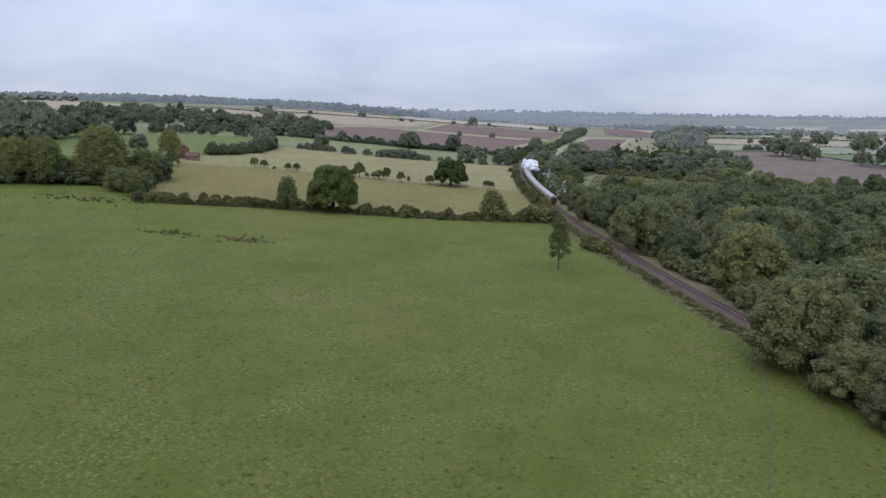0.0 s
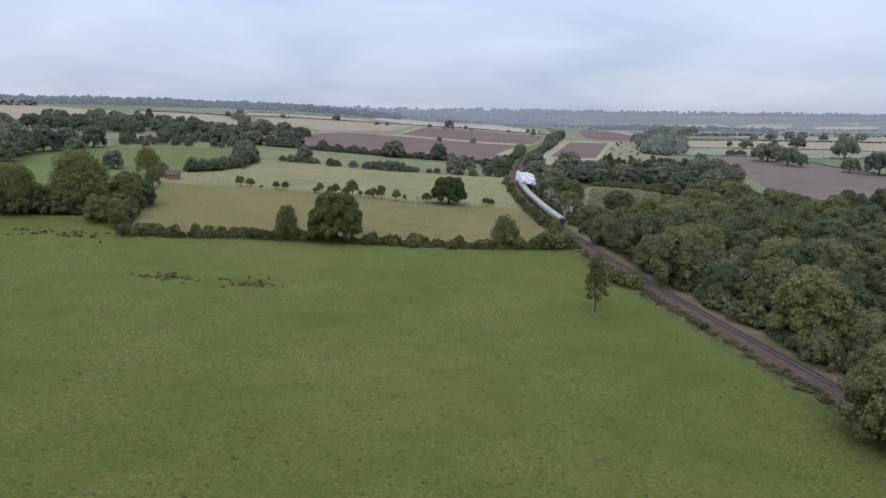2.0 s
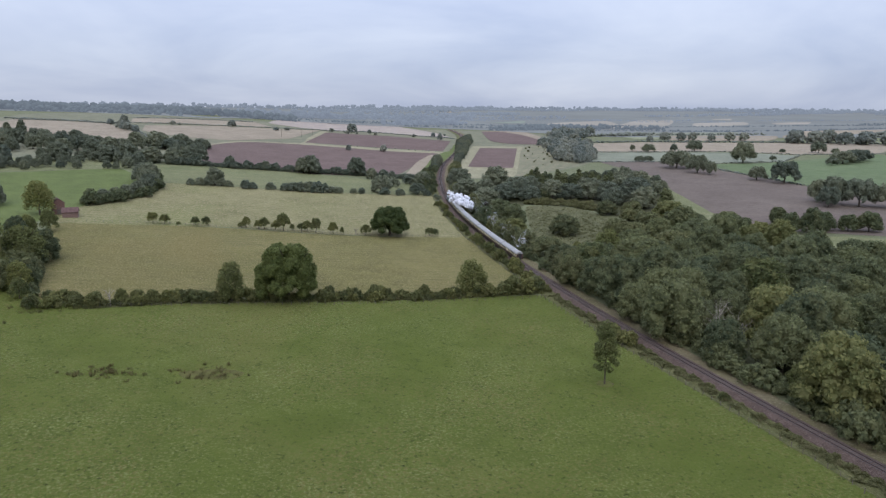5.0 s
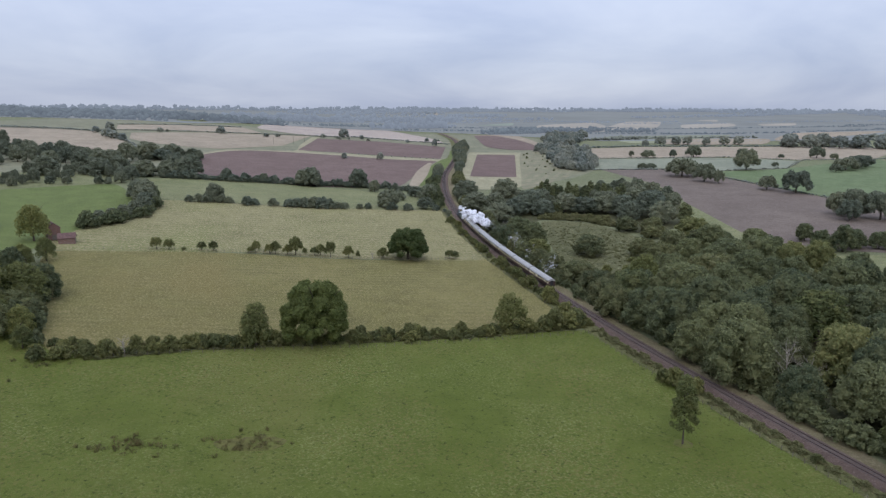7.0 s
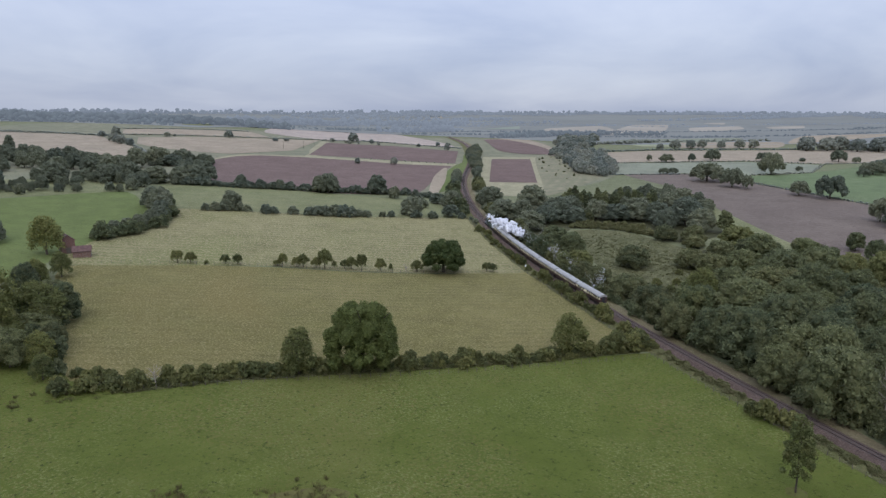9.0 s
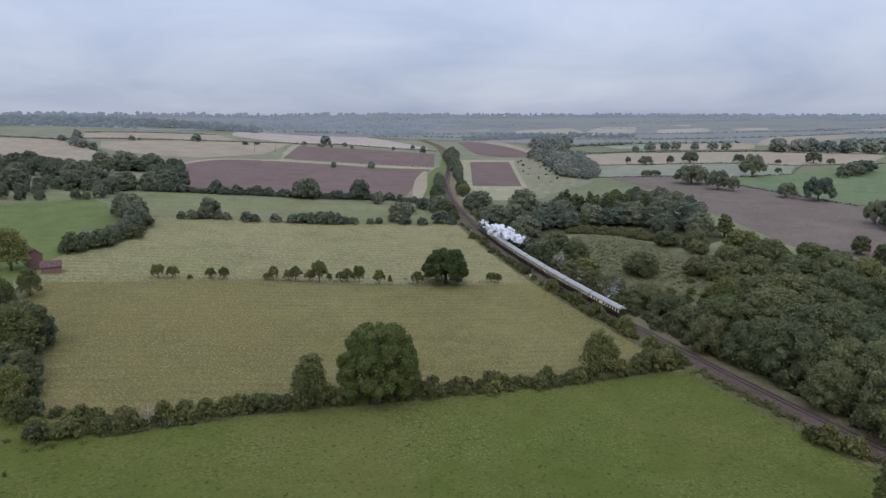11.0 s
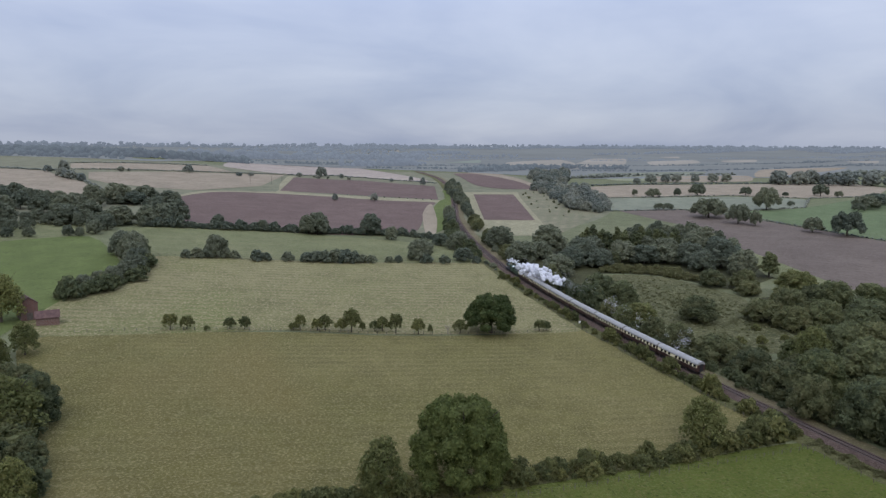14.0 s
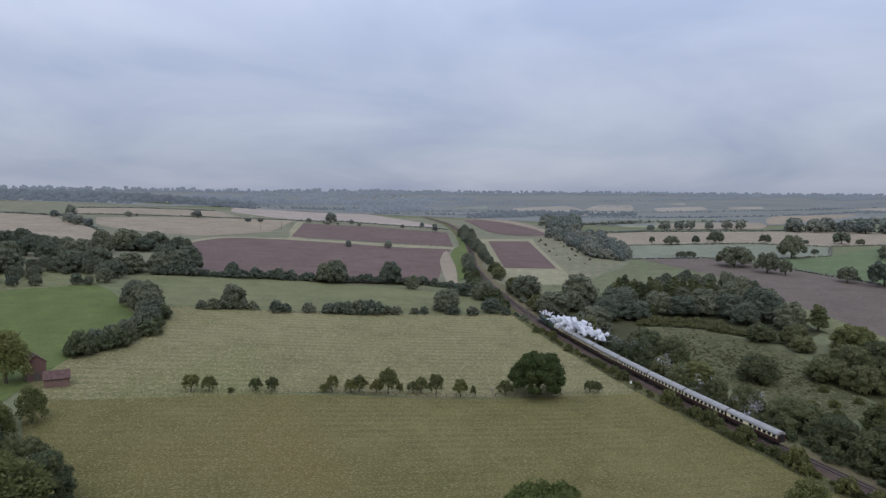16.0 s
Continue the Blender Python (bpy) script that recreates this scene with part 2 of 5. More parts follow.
# Paler still: stronger haze is put into the far leaf colour.
M_FARLEAF = foliage("distant_haze_leaves", (0.142, 0.158, 0.142), (0.218, 0.236, 0.206), (0.205, 0.216, 0.186), 0.34)


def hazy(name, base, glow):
    """Far backdrop surfaces: distance haze is put in as emission over a dulled base."""
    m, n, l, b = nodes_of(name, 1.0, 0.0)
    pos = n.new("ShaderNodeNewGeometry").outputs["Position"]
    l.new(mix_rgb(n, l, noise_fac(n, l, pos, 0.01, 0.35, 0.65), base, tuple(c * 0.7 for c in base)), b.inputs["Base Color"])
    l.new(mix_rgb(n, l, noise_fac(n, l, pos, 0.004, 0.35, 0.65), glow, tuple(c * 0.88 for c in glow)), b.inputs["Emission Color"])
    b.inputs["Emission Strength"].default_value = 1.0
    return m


# Haze painted as glow; none of these surfaces is a light source.
M_BACKWOOD = hazy("dark_haze_glow", (0.045, 0.052, 0.048), (0.105, 0.126, 0.162))
M_SKYLINE = hazy("skyline_haze_glow", (0.04, 0.045, 0.045), (0.178, 0.210, 0.272))
M_FARLAND = hazy("farmland_haze_glow", (0.06, 0.064, 0.056), (0.148, 0.162, 0.190))
M_FARFIELD = hazy("pale_haze_glow", (0.12, 0.105, 0.085), (0.195, 0.200, 0.212))
M_FARCROP = hazy("green_field_haze_glow", (0.09, 0.10, 0.075), (0.150, 0.175, 0.190))


# ---- the lie of the land ----
def soft(a):
    return math.log1p(math.exp(min(a, 60)))


def land(x, y):
    """Height of the ground: a shallow valley along the railway, rising ahead and to the west."""
    yc = y if y < 1000 else 1000 + (1 - math.exp(-(y - 1000) / 250)) * 100
    q = yc / 400
    west = 2.5 * math.tanh(soft((20 - x) / 40) * 0.4 / 2.5)
    east = 4 * math.tanh(soft((x - 70) / 40) * 0.4 / 4)
    u = min(max((math.hypot(x * 0.6, y) - 1350) / 1350, 0), 1)
    hill = (22 - 8.8 * west + 3.6 * east) * u * u * (3 - 2 * u)
    return -7.468 + 11.868 * q + 1.181 * q * q + 5.606 * west + 4.461 * west * math.tanh(q) + 4.632 * east - 2.738 * east * q + hill


def obj(name, mesh, parent=None):
    ob = new(name, mesh)
    if parent is not None:
        ob.parent = parent
    return ob


def mesh_of(name, verts, faces, *mats, smooth=False):
    me = bpy.data.meshes.new(name)
    me.from_pydata(verts, [], faces)
    for m in mats:
        me.materials.append(m)
    if smooth:
        me.polygons.foreach_set("use_smooth", [True] * len(me.polygons))
    me.update()
    return me


def part(name, bm, material, parent, label="", smooth=False):
    """Links a bmesh as one mesh object under a thing or a part."""
    me = bpy.data.meshes.new(name)
    bm.to_mesh(me)
    bm.free()
    me.materials.append(material)
    if smooth:
        me.polygons.foreach_set("use_smooth", [True] * len(me.polygons))
    ob = obj(name, me, parent)
    if label:
        tagged(ob, label)
    return ob


def steps(*runs):
    out = []
    for a, b, d in runs:
        k = max(1, round((b - a) / d))
        out += [a + (b - a) * i / k for i in range(k)]
    return out + [runs[-1][1]]


gx = steps((-4700, -1000, 150), (-1000, -300, 40), (-300, 420, 9), (420, 1200, 40), (1200, 4700, 150))
gy = steps((-1500, -150, 90), (-150, 720, 9), (720, 1250, 20), (1250, 4700, 75))
gv = [(x, y, land(x, y)) for y in gy for x in gx]
nx = len(gx)
gf = [(j * nx + i, j * nx + i + 1, (j + 1) * nx + i + 1, (j + 1) * nx + i) for j in range(len(gy) - 1) for i in range(nx - 1)]
ground = tagged(obj("ground", mesh_of("ground", gv, gf, M_GROUND, smooth=True)), "rolling rough grassland reaching to the hazy horizon", "ground", kind="structure")


def rounded(outline, n=4):
    """The outline with its corners softened."""
    out, k = [], len(outline)
    for i in range(k):
        p0, p1, p2, p3 = (Vector(outline[(i + j - 1) % k]) for j in range(4))
        for s in range(n):
            u = s / n
            h1, h2, h3, h4 = 2 * u**3 - 3 * u**2 + 1, -2 * u**3 + 3 * u**2, u**3 - 2 * u**2 + u, u**3 - u**2
            q = p1 * h1 + p2 * h2 + (p2 - p0) * 0.28 * h3 + (p3 - p1) * 0.28 * h4
            out.append((q.x, q.y))
    return out


def field(name, outline, material, label, lift=0.10, cell=14, smooth_edge=True):
    """A field: a sheet draped over the ground inside its outline."""
    bm = bmesh.new()
    pts = rounded(outline) if smooth_edge else outline
    face = bm.faces.new([bm.verts.new((x, y, 0)) for x, y in pts])
    bmesh.ops.triangulate(bm, faces=[face])
    for axis in (0, 1):
        lo, hi = min(p[axis] for p in pts), max(p[axis] for p in pts)
        no = (1, 0, 0) if axis == 0 else (0, 1, 0)
        for i in range(1, max(1, int((hi - lo) / cell)) + 1):
            c = lo + (hi - lo) * i / (int((hi - lo) / cell) + 1)
            bmesh.ops.bisect_plane(bm, geom=bm.verts[:] + bm.edges[:] + bm.faces[:], plane_co=(c, c, 0), plane_no=no)
    for v in bm.verts:
        v.co.z = land(v.co.x, v.co.y) + lift
    bmesh.ops.recalc_face_normals(bm, faces=bm.faces[:])
    for f in bm.faces:
        if f.normal.z < 0:
            f.normal_flip()
    ob = part(name, bm, material, None, smooth=True)
    return tagged(ob, label, "field", kind="structure")


# The backdrop land and fields glow with their painted haze.
field("backdrop_country", [(-4600, 1250), (-700, 1130), (-150, 1120), (-60, 1340), (110, 1640), (200, 1240), (300, 1180), (420, 1000), (760, 1000), (4600, 1150), (4600, 4650), (-4600, 4650)], M_FARLAND, "farmland reaching to the horizon, haze painted as glow", 0.35, 110, False)
field("pasture", [(-420, -600), (150, -600), (84, 0), (73, 60), (64, 104), (61, 140), (56, 170), (51.5, 200), (48, 232), (45.5, 253), (10, 252), (-20, 250), (-60, 248.5), (-92, 245), (-103, 249), (-111, 270), (-128, 268), (-158, 255), (-420, 235)], M_PASTURE, "grazed green pasture with pale mottled patches", 0.06, 12)
field("hayfield_near", [(-105, 249), (-116, 285), (-131, 350), (-62, 352), (-32, 346.5), (4, 343.5), (42, 343.5), (43.5, 300), (45.5, 258), (10, 256), (-30, 254), (-70, 252.5)], M_HAY, "cut hay field with faint mown rows", 0.08, 12)
field("hayfield_far", [(-134, 352), (-131, 392), (-121, 413), (-113, 436), (-114, 470), (-37, 466), (51, 462), (46, 410), (42.5, 345), (4, 345), (-32, 348), (-62, 354)], M_HAY_FAR, "cut hay field with pale mown rows", 0.10, 12)
field("grass_strip", [(-115, 475), (-126, 549), (-55, 556), (18, 532), (48, 505), (50, 464), (-37, 468)], M_STRIP, "pale grass strip between two hedges", 0.1, 12)
field("grass_strip_west", [(-330, 515), (-214, 553), (-147, 560), (-138, 524), (-195, 490), (-320, 440)], M_STRIP, "pale rough grass strip", 0.1, 14)
field("green_field", [(-300, 440), (-194, 485), (-140, 518), (-117, 446), (-127, 405), (-134, 372), (-140, 345), (-160, 290), (-260, 250)], M_LUSH, "bright green grass field", 0.12, 14)
field("meadow", [(97, 422), (122, 412), (130, 372), (121, 346), (110, 326), (102, 303), (86, 307), (71, 320), (74, 345), (79, 366)], M_MEADOW, "rough rushy meadow among trees", 0.12, 10)
field("woodland_floor", [(62, 446), (60, 400), (76, 392), (97, 426), (122, 414), (134, 386), (140, 372), (152, 385), (176, 398), (190, 430), (212, 470), (200, 500), (150, 490), (110, 500), (80, 515)], M_WOODFLOOR, "leafy floor of the wood beyond the meadow, darkened as shade", 0.10, 14)
field("woodland_floor", [(66, 215), (62, 262), (66, 290), (84, 292), (104, 302), (112, 330), (124, 352), (138, 366), (152, 360), (166, 340), (172, 316), (164, 296), (172, 264), (150, 190), (110, 120), (84, 110), (74, 160)], M_WOODFLOOR, "leafy floor of the wood by the railway, darkened as shade", 0.10, 14)
field("rough_grassland", [(-330, 560), (-120, 575), (60, 560), (110, 540), (200, 600), (300, 740), (340, 1130), (180, 1150), (-330, 1110)], M_STRAW, "straw-coloured rough grass between the fields", 0.05, 18)
field("ploughed_field_east", [(246, 650), (304, 640), (318, 582), (318, 514), (318, 430), (330, 330), (250, 300), (190, 335), (178, 350), (184, 375), (194, 409), (205, 440), (240, 540)], M_PLOUGH_R, "bare brown worked field", 0.15, 16)
field("field_margin_yellow", [(212, 464), (196, 403), (186, 366), (190, 336), (158, 330), (168, 348), (172, 400)], M_STRIP, "yellowish grass margin", 0.3, 12)
field("grass_patch_east", [(182, 316), (215, 311), (238, 290), (200, 262), (168, 264), (173, 284)], M_STRIP, "pale green grass patch", 0.12, 12)
field("ploughed_field", [(-112, 657), (-103, 712), (-84, 751), (-64, 767), (-25, 774), (24, 766), (70, 742), (109, 728), (89, 686), (71, 637), (43, 564), (-1, 549), (-34, 552), (-61, 566), (-99, 584)], M_PLOUGH, "bare reddish-brown ploughed field", 0.15, 16)
field("ploughed_field_back", [(11, 962), (89, 945), (158, 881), (119, 749), (72, 773), (28, 794), (-20, 800)], M_PLOUGH, "bare reddish-brown ploughed field", 0.2, 20, False)
field("farm_track", [(46, 550), (52, 549), (76, 620), (100, 707), (96, 707), (73, 647)], M_STUBBLE, "pale dry track beside a ploughed field", 0.4, 14)
field("field_margin", [(-120, 650), (-104, 722), (-84, 765), (-25, 790), (-15, 860), (5, 972), (14, 963), (-14, 800), (40, 782), (118, 744), (113, 726), (70, 736), (24, 758), (-25, 766), (-64, 759), (-84, 743), (-103, 705)], M_VERGE, "dry grassy margin round a ploughed field", 0.12, 20)
field("striped_stubble", [(-63, 1101), (-44, 1325), (107, 1560), (150, 1270), (171, 987), (162, 931), (68, 1013), (7, 998)], M_STUBBLE_ROWS, "pale stubble field with dark rows", 0.3, 30)
field("stubble_field", [(-192, 880), (-122, 932), (4, 990), (-35, 836), (-94, 762), (-126, 764), (-165, 785), (-183, 815)], M_STUBBLE, "tan barley stubble field", 0.25, 20, False)
field("stubble_field_west", [(-330, 905), (-274, 895), (-227, 877), (-212, 838), (-182, 783), (-155, 686), (-184, 659), (-222, 685), (-330, 735)], M_STUBBLE, "tan barley stubble field", 0.25, 20, False)
field("stubble_field_high", [(-224, 979), (-160, 1034), (-83, 1085), (-56, 978), (-123, 946), (-213, 912)], M_STUBBLE, "pale stubble field behind a hedge", 0.3, 25, False)
field("stubble_field_hill", [(-720, 975), (-478, 964), (-355, 880), (-330, 740), (-360, 690), (-520, 700), (-740, 830)], M_STUBBLE, "tan stubble field on a low hill", 0.3, 25, False)
field("ploughed_plot", [(170, 790), (212, 786), (148, 604), (111, 614)], M_PLOUGH, "small reddish-brown ploughed plot", 0.35, 16, False)
field("plot_margin", [(168, 815), (228, 810), (146, 575), (122, 537), (86, 549), (100, 610)], M_VERGE, "dry striped margin round a ploughed plot", 0.15, 16, False)
field("ploughed_field_distant", [(262, 1112), (301, 1121), (289, 936), (263, 845), (226, 846), (212, 895)], M_PLOUGH, "bare brown field beyond the railway", 0.35, 25)
field("stubble_margin_distant", [(268, 1135), (345, 1170), (300, 930), (262, 822), (250, 832), (277, 935), (292, 1100)], M_STUBBLE, "pale stubble strip", 0.2, 25)
field("scrub_field", [(222, 797), (256, 825), (272, 735), (226, 640), (163, 569), (130, 540), (153, 606)], M_SCRUB, "straw-coloured rough field dotted with scrub", 0.2, 16)
field("green_field_east", [(336, 607), (420, 621), (600, 690), (420, 440), (324, 455), (324, 525)], M_GREENEAST, "green grass field with single trees", 0.2, 20)
field("grey_green_field", [(278, 734), (431, 731), (492, 689), (424, 625), (338, 619), (305, 645), (230, 648)], M_GREYGREEN, "grey-green crop field", 0.2, 20)
field("stubble_field_east", [(300, 854), (422, 889), (676, 882), (760, 850), (731, 790), (609, 704), (503, 699), (441, 743), (287, 743)], M_STUBBLE, "pale tan stubble field with hedgerow trees", 0.25, 25, False)
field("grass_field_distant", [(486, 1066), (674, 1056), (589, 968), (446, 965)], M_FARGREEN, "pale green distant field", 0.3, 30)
field("stubble_beyond_hedge", [(485, 937), (559, 1050), (753, 1065), (642, 932)], M_STUBBLE, "pale stubble field behind hedgerow trees", 0.4, 30)
field("grassy_verge", [(114, 732), (130, 760), (150, 830), (156, 825), (127, 735), (94, 622), (78, 592), (56, 560), (64, 614)], M_LUSH, "green grass verge beside the railway", 0.3, 14)
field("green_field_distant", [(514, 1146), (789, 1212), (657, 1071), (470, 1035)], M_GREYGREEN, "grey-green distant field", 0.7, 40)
field("stubble_field_distant", [(723, 1005), (997, 1284), (1267, 1325), (988, 1145)], M_STUBBLE, "tan distant stubble field", 0.7, 40)
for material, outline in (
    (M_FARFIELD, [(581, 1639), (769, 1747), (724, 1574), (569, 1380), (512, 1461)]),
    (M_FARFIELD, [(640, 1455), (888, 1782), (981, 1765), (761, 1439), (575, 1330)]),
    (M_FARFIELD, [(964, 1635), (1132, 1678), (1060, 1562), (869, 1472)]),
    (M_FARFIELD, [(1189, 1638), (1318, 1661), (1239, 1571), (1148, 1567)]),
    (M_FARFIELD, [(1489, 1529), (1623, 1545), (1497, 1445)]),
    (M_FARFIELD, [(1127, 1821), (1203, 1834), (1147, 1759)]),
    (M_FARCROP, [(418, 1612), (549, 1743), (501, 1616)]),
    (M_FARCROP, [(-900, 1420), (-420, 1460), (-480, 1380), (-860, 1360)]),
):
    field("backdrop_field", outline, material, "field on the far slope, haze painted as pale glow", 1.2, 60)


# ---- railway ----
TRACK = [(100, -60), (90, 0), (80.3, 60), (73.2, 100), (67, 136), (61.7, 170), (57.5, 200), (54, 230), (51.3, 260), (49, 300), (48.3, 340), (49.3, 380), (53.1, 430), (59.7, 480), (68.8, 530), (80.3, 580), (93.8, 630), (111.5, 682), (135, 752), (166, 852), (189.9, 950), (207, 1050), (225, 1180), (240, 1300)]


def along_track():
    """Points every metre or so along the line, smoothed."""
    out = []
    for i in range(1, len(TRACK) - 2):
        p0, p1, p2, p3 = (Vector(TRACK[j]) for j in range(i - 1, i + 3))
        n = max(2, int((p2 - p1).length / 2))
        for k in range(n):
            u = k / n
            out.append(0.5 * (2 * p1 + (p2 - p0) * u + (2 * p0 - 5 * p1 + 4 * p2 - p3) * u * u + (3 * p1 - p0 - 3 * p2 + p3) * u**3))
    return out


LINE = along_track()
LEN = [0.0]
for a, b in zip(LINE, LINE[1:]):
    LEN.append(LEN[-1] + (b - a).length)


def rail_level(p):
    return land(p.x, p.y) + 1.05


def at_length(s):
    """Place on the line, s metres from its start, and the way it runs there."""
    s = min(max(s, 0), LEN[-1] - 0.01)
    i = int(np.searchsorted(LEN, s, side="right")) - 1
    i = min(i, len(LINE) - 2)
    u = (s - LEN[i]) / (LEN[i + 1] - LEN[i])
    p = LINE[i].lerp(LINE[i + 1], u)
    t = (LINE[i + 1] - LINE[i]).normalized()
    return p, t


def swept(name, profile, material, parent=None, step=1, closed=False):
    """A profile of (sideways, height over rail level) carried along the line."""
    verts, faces, k = [], [], len(profile)
    pts = LINE[::step]
    for i, p in enumerate(pts):
        t = (pts[min(i + 1, len(pts) - 1)] - pts[max(i - 1, 0)]).normalized()
        side, z = Vector((t.y, -t.x)), rail_level(p)
        for u, h in profile:
            q = p + side * u
            verts.append((q.x, q.y, z + h if h > -1.4 else land(q.x, q.y) - 0.3))
    for i in range(len(pts) - 1):
        for j in range(k if closed else k - 1):
            a, b = i * k + j, i * k + (j + 1) % k
            faces.append((a, b, b + k, a + k))
    return obj(name, mesh_of(name, verts, faces, material, smooth=not closed), parent)


trackbed = tagged(swept("trackbed", [(-3.6, -2.0), (-2.9, -0.84), (-2.4, -0.62), (-2.0, -0.42), (-1.6, -0.20), (1.6, -0.20), (2.3, -0.55), (2.9, -0.80), (3.8, -2.0)], M_BALLAST), "low bed of brownish ballast under a single railway track", "trackbed", kind="structure")
railway = tagged(new("railway_track"), "single railway track with rusty rails on dark sleepers", "railway track", kind="structure")
for side in (-0.7525, 0.7525):
    swept("rail", [(side - 0.07, -0.15), (side - 0.035, -0.02), (side - 0.035, 0), (side + 0.035, 0), (side + 0.035, -0.02), (side + 0.07, -0.15)], M_RAIL, railway, closed=True)
sv, sf = [], []
for k in range(int(min(LEN[-1], 900) / 0.66)):
    p, t = at_length(k * 0.66)
    side, z = Vector((t.y, -t.x)), rail_level(p) - 0.15
    b = len(sv)
    for h in (-0.16, 0):
        for u, w in ((-1.3, -0.125), (1.3, -0.125), (1.3, 0.125), (-1.3, 0.125)):
            q = p + side * u + t * w
            sv.append((q.x, q.y, z + h))
    sf += [(b + 4, b + 5, b + 6, b + 7), (b, b + 1, b + 5, b + 4), (b + 1, b + 2, b + 6, b + 5), (b + 2, b + 3, b + 7, b + 6), (b + 3, b, b + 4, b + 7)]
tagged(obj("sleepers", mesh_of("sleepers", sv, sf, M_SLEEPER), railway), kind="stuff")


def ribbon(name, left, right, material, label):
    verts, faces = [], []
    pts = LINE[::2]
    for i, p in enumerate(pts):
        t = (pts[min(i + 1, len(pts) - 1)] - pts[max(i - 1, 0)]).normalized()
        side = Vector((t.y, -t.x))
        for j in range(4):
            q = p + side * (left + (right - left) * j / 3 + random.uniform(-0.5, 0.5) * (j in (0, 3)))
            verts.append((q.x, q.y, land(q.x, q.y) + 0.13))
    for i in range(len(pts) - 1):
        for j in range(3):
            a = i * 4 + j
            faces.append((a, a + 1, a + 5, a + 4))
    return tagged(obj(name, mesh_of(name, verts, faces, material, smooth=True)), label, "grass verge", kind="structure")


ribbon("verge_east", 2.5, 7.0, M_DRYVERGE, "dry tan grassy verge between railway and wood")
ribbon("verge_west", -8.2, -2.8, M_LINESIDE, "rough weedy verge between railway and fields")


# ---- trees ----
def ico(sub):
    bm = bmesh.new()
    bmesh.ops.create_icosphere(bm, subdivisions=sub, radius=1)
    v = np.array([p.co[:] for p in bm.verts])
    f = [[q.index for q in p.verts] for p in bm.faces]
    bm.free()
    return v, f


ICO1, ICO2, ICO3, ICO4 = ico(1), ico(2), ico(3), ico(4)


def crown_mesh(name, seed, material, lobes, cards, size, core=ICO1, fill=0.80):
    """A crown: lobes (centre, radius) filled with a rough core and covered with small leaf sprays that stand off it unevenly."""
    rng = np.random.RandomState(seed)
    verts, faces = [], []
    for c, r in lobes:
        v = core[0] * (1 + 0.16 * rng.randn(len(core[0]), 1)) * r * fill * np.array([1, 1, 0.9]) + c
        b = len(verts)
        verts += [tuple(p) for p in v]
        faces += [tuple(b + i for i in f) for f in core[1]]
    C = np.array([c for c, _ in lobes])
    R = np.array([r for _, r in lobes])
    pick = rng.choice(len(R), size=cards * 3, p=R**2 / (R**2).sum())
    d = rng.randn(cards * 3, 3)
    d[:, 2] += 0.25
    d /= np.linalg.norm(d, axis=1)[:, None]
    pos = C[pick] + d * R[pick][:, None] * (0.80 + 0.30 * rng.rand(cards * 3, 1) ** 1.6 + 0.30 * (rng.rand(cards * 3, 1) > 0.90) * rng.rand(cards * 3, 1)) * np.array([1, 1, 0.92])
    inside = (np.linalg.norm(pos[:, None] - C[None], axis=2) < R[None] * min(0.74, fill)).any(1)
    pos, d = pos[~inside][:cards], d[~inside][:cards]
    nrm = d + 0.75 * rng.randn(len(d), 3)
    nrm[:, 2] += 0.25
    nrm /= np.linalg.norm(nrm, axis=1)[:, None]
    t1 = np.cross(nrm, rng.randn(len(d), 3))
    t1 /= np.linalg.norm(t1, axis=1)[:, None]
    t2 = np.cross(nrm, t1)
    s = size * (0.6 + 0.9 * rng.rand(len(d), 1))
    q = np.stack([pos - t1 * s * 1.1, pos + t1 * s * 0.55 - t2 * s * 0.85 - nrm * s * 0.2, pos + t1 * s * 0.6 + t2 * s * 0.85 + nrm * s * 0.25], 1).reshape(-1, 3)
    b = len(verts)
    verts += [tuple(p) for p in q]
    faces += [(b + 3 * i, b + 3 * i + 1, b + 3 * i + 2) for i in range(len(d))]
    return mesh_of(name, verts, faces, material)


def tube(bm, a, b, ra, rb, n=7, joined=False):
    a, b = Vector(a), Vector(b)
    w = (b - a).normalized()
    root = min(bm.verts, key=lambda q: (q.co - a).length_squared) if joined and bm.verts else None
    u = w.orthogonal().normalized()
    v = w.cross(u)
    ring = [[bm.verts.new(p + (u * math.cos(2 * math.pi * k / n) + v * math.sin(2 * math.pi * k / n)) * r) for k in range(n)] for p, r in ((a, ra), (b, rb))]
    for k in range(n):
        bm.faces.new((ring[0][k], ring[0][(k + 1) % n], ring[1][(k + 1) % n], ring[1][k]))
    bm.faces.new(ring[1])
    if root:
        for k in range(n):
            bm.faces.new((ring[0][(k + 1) % n], ring[0][k], root))


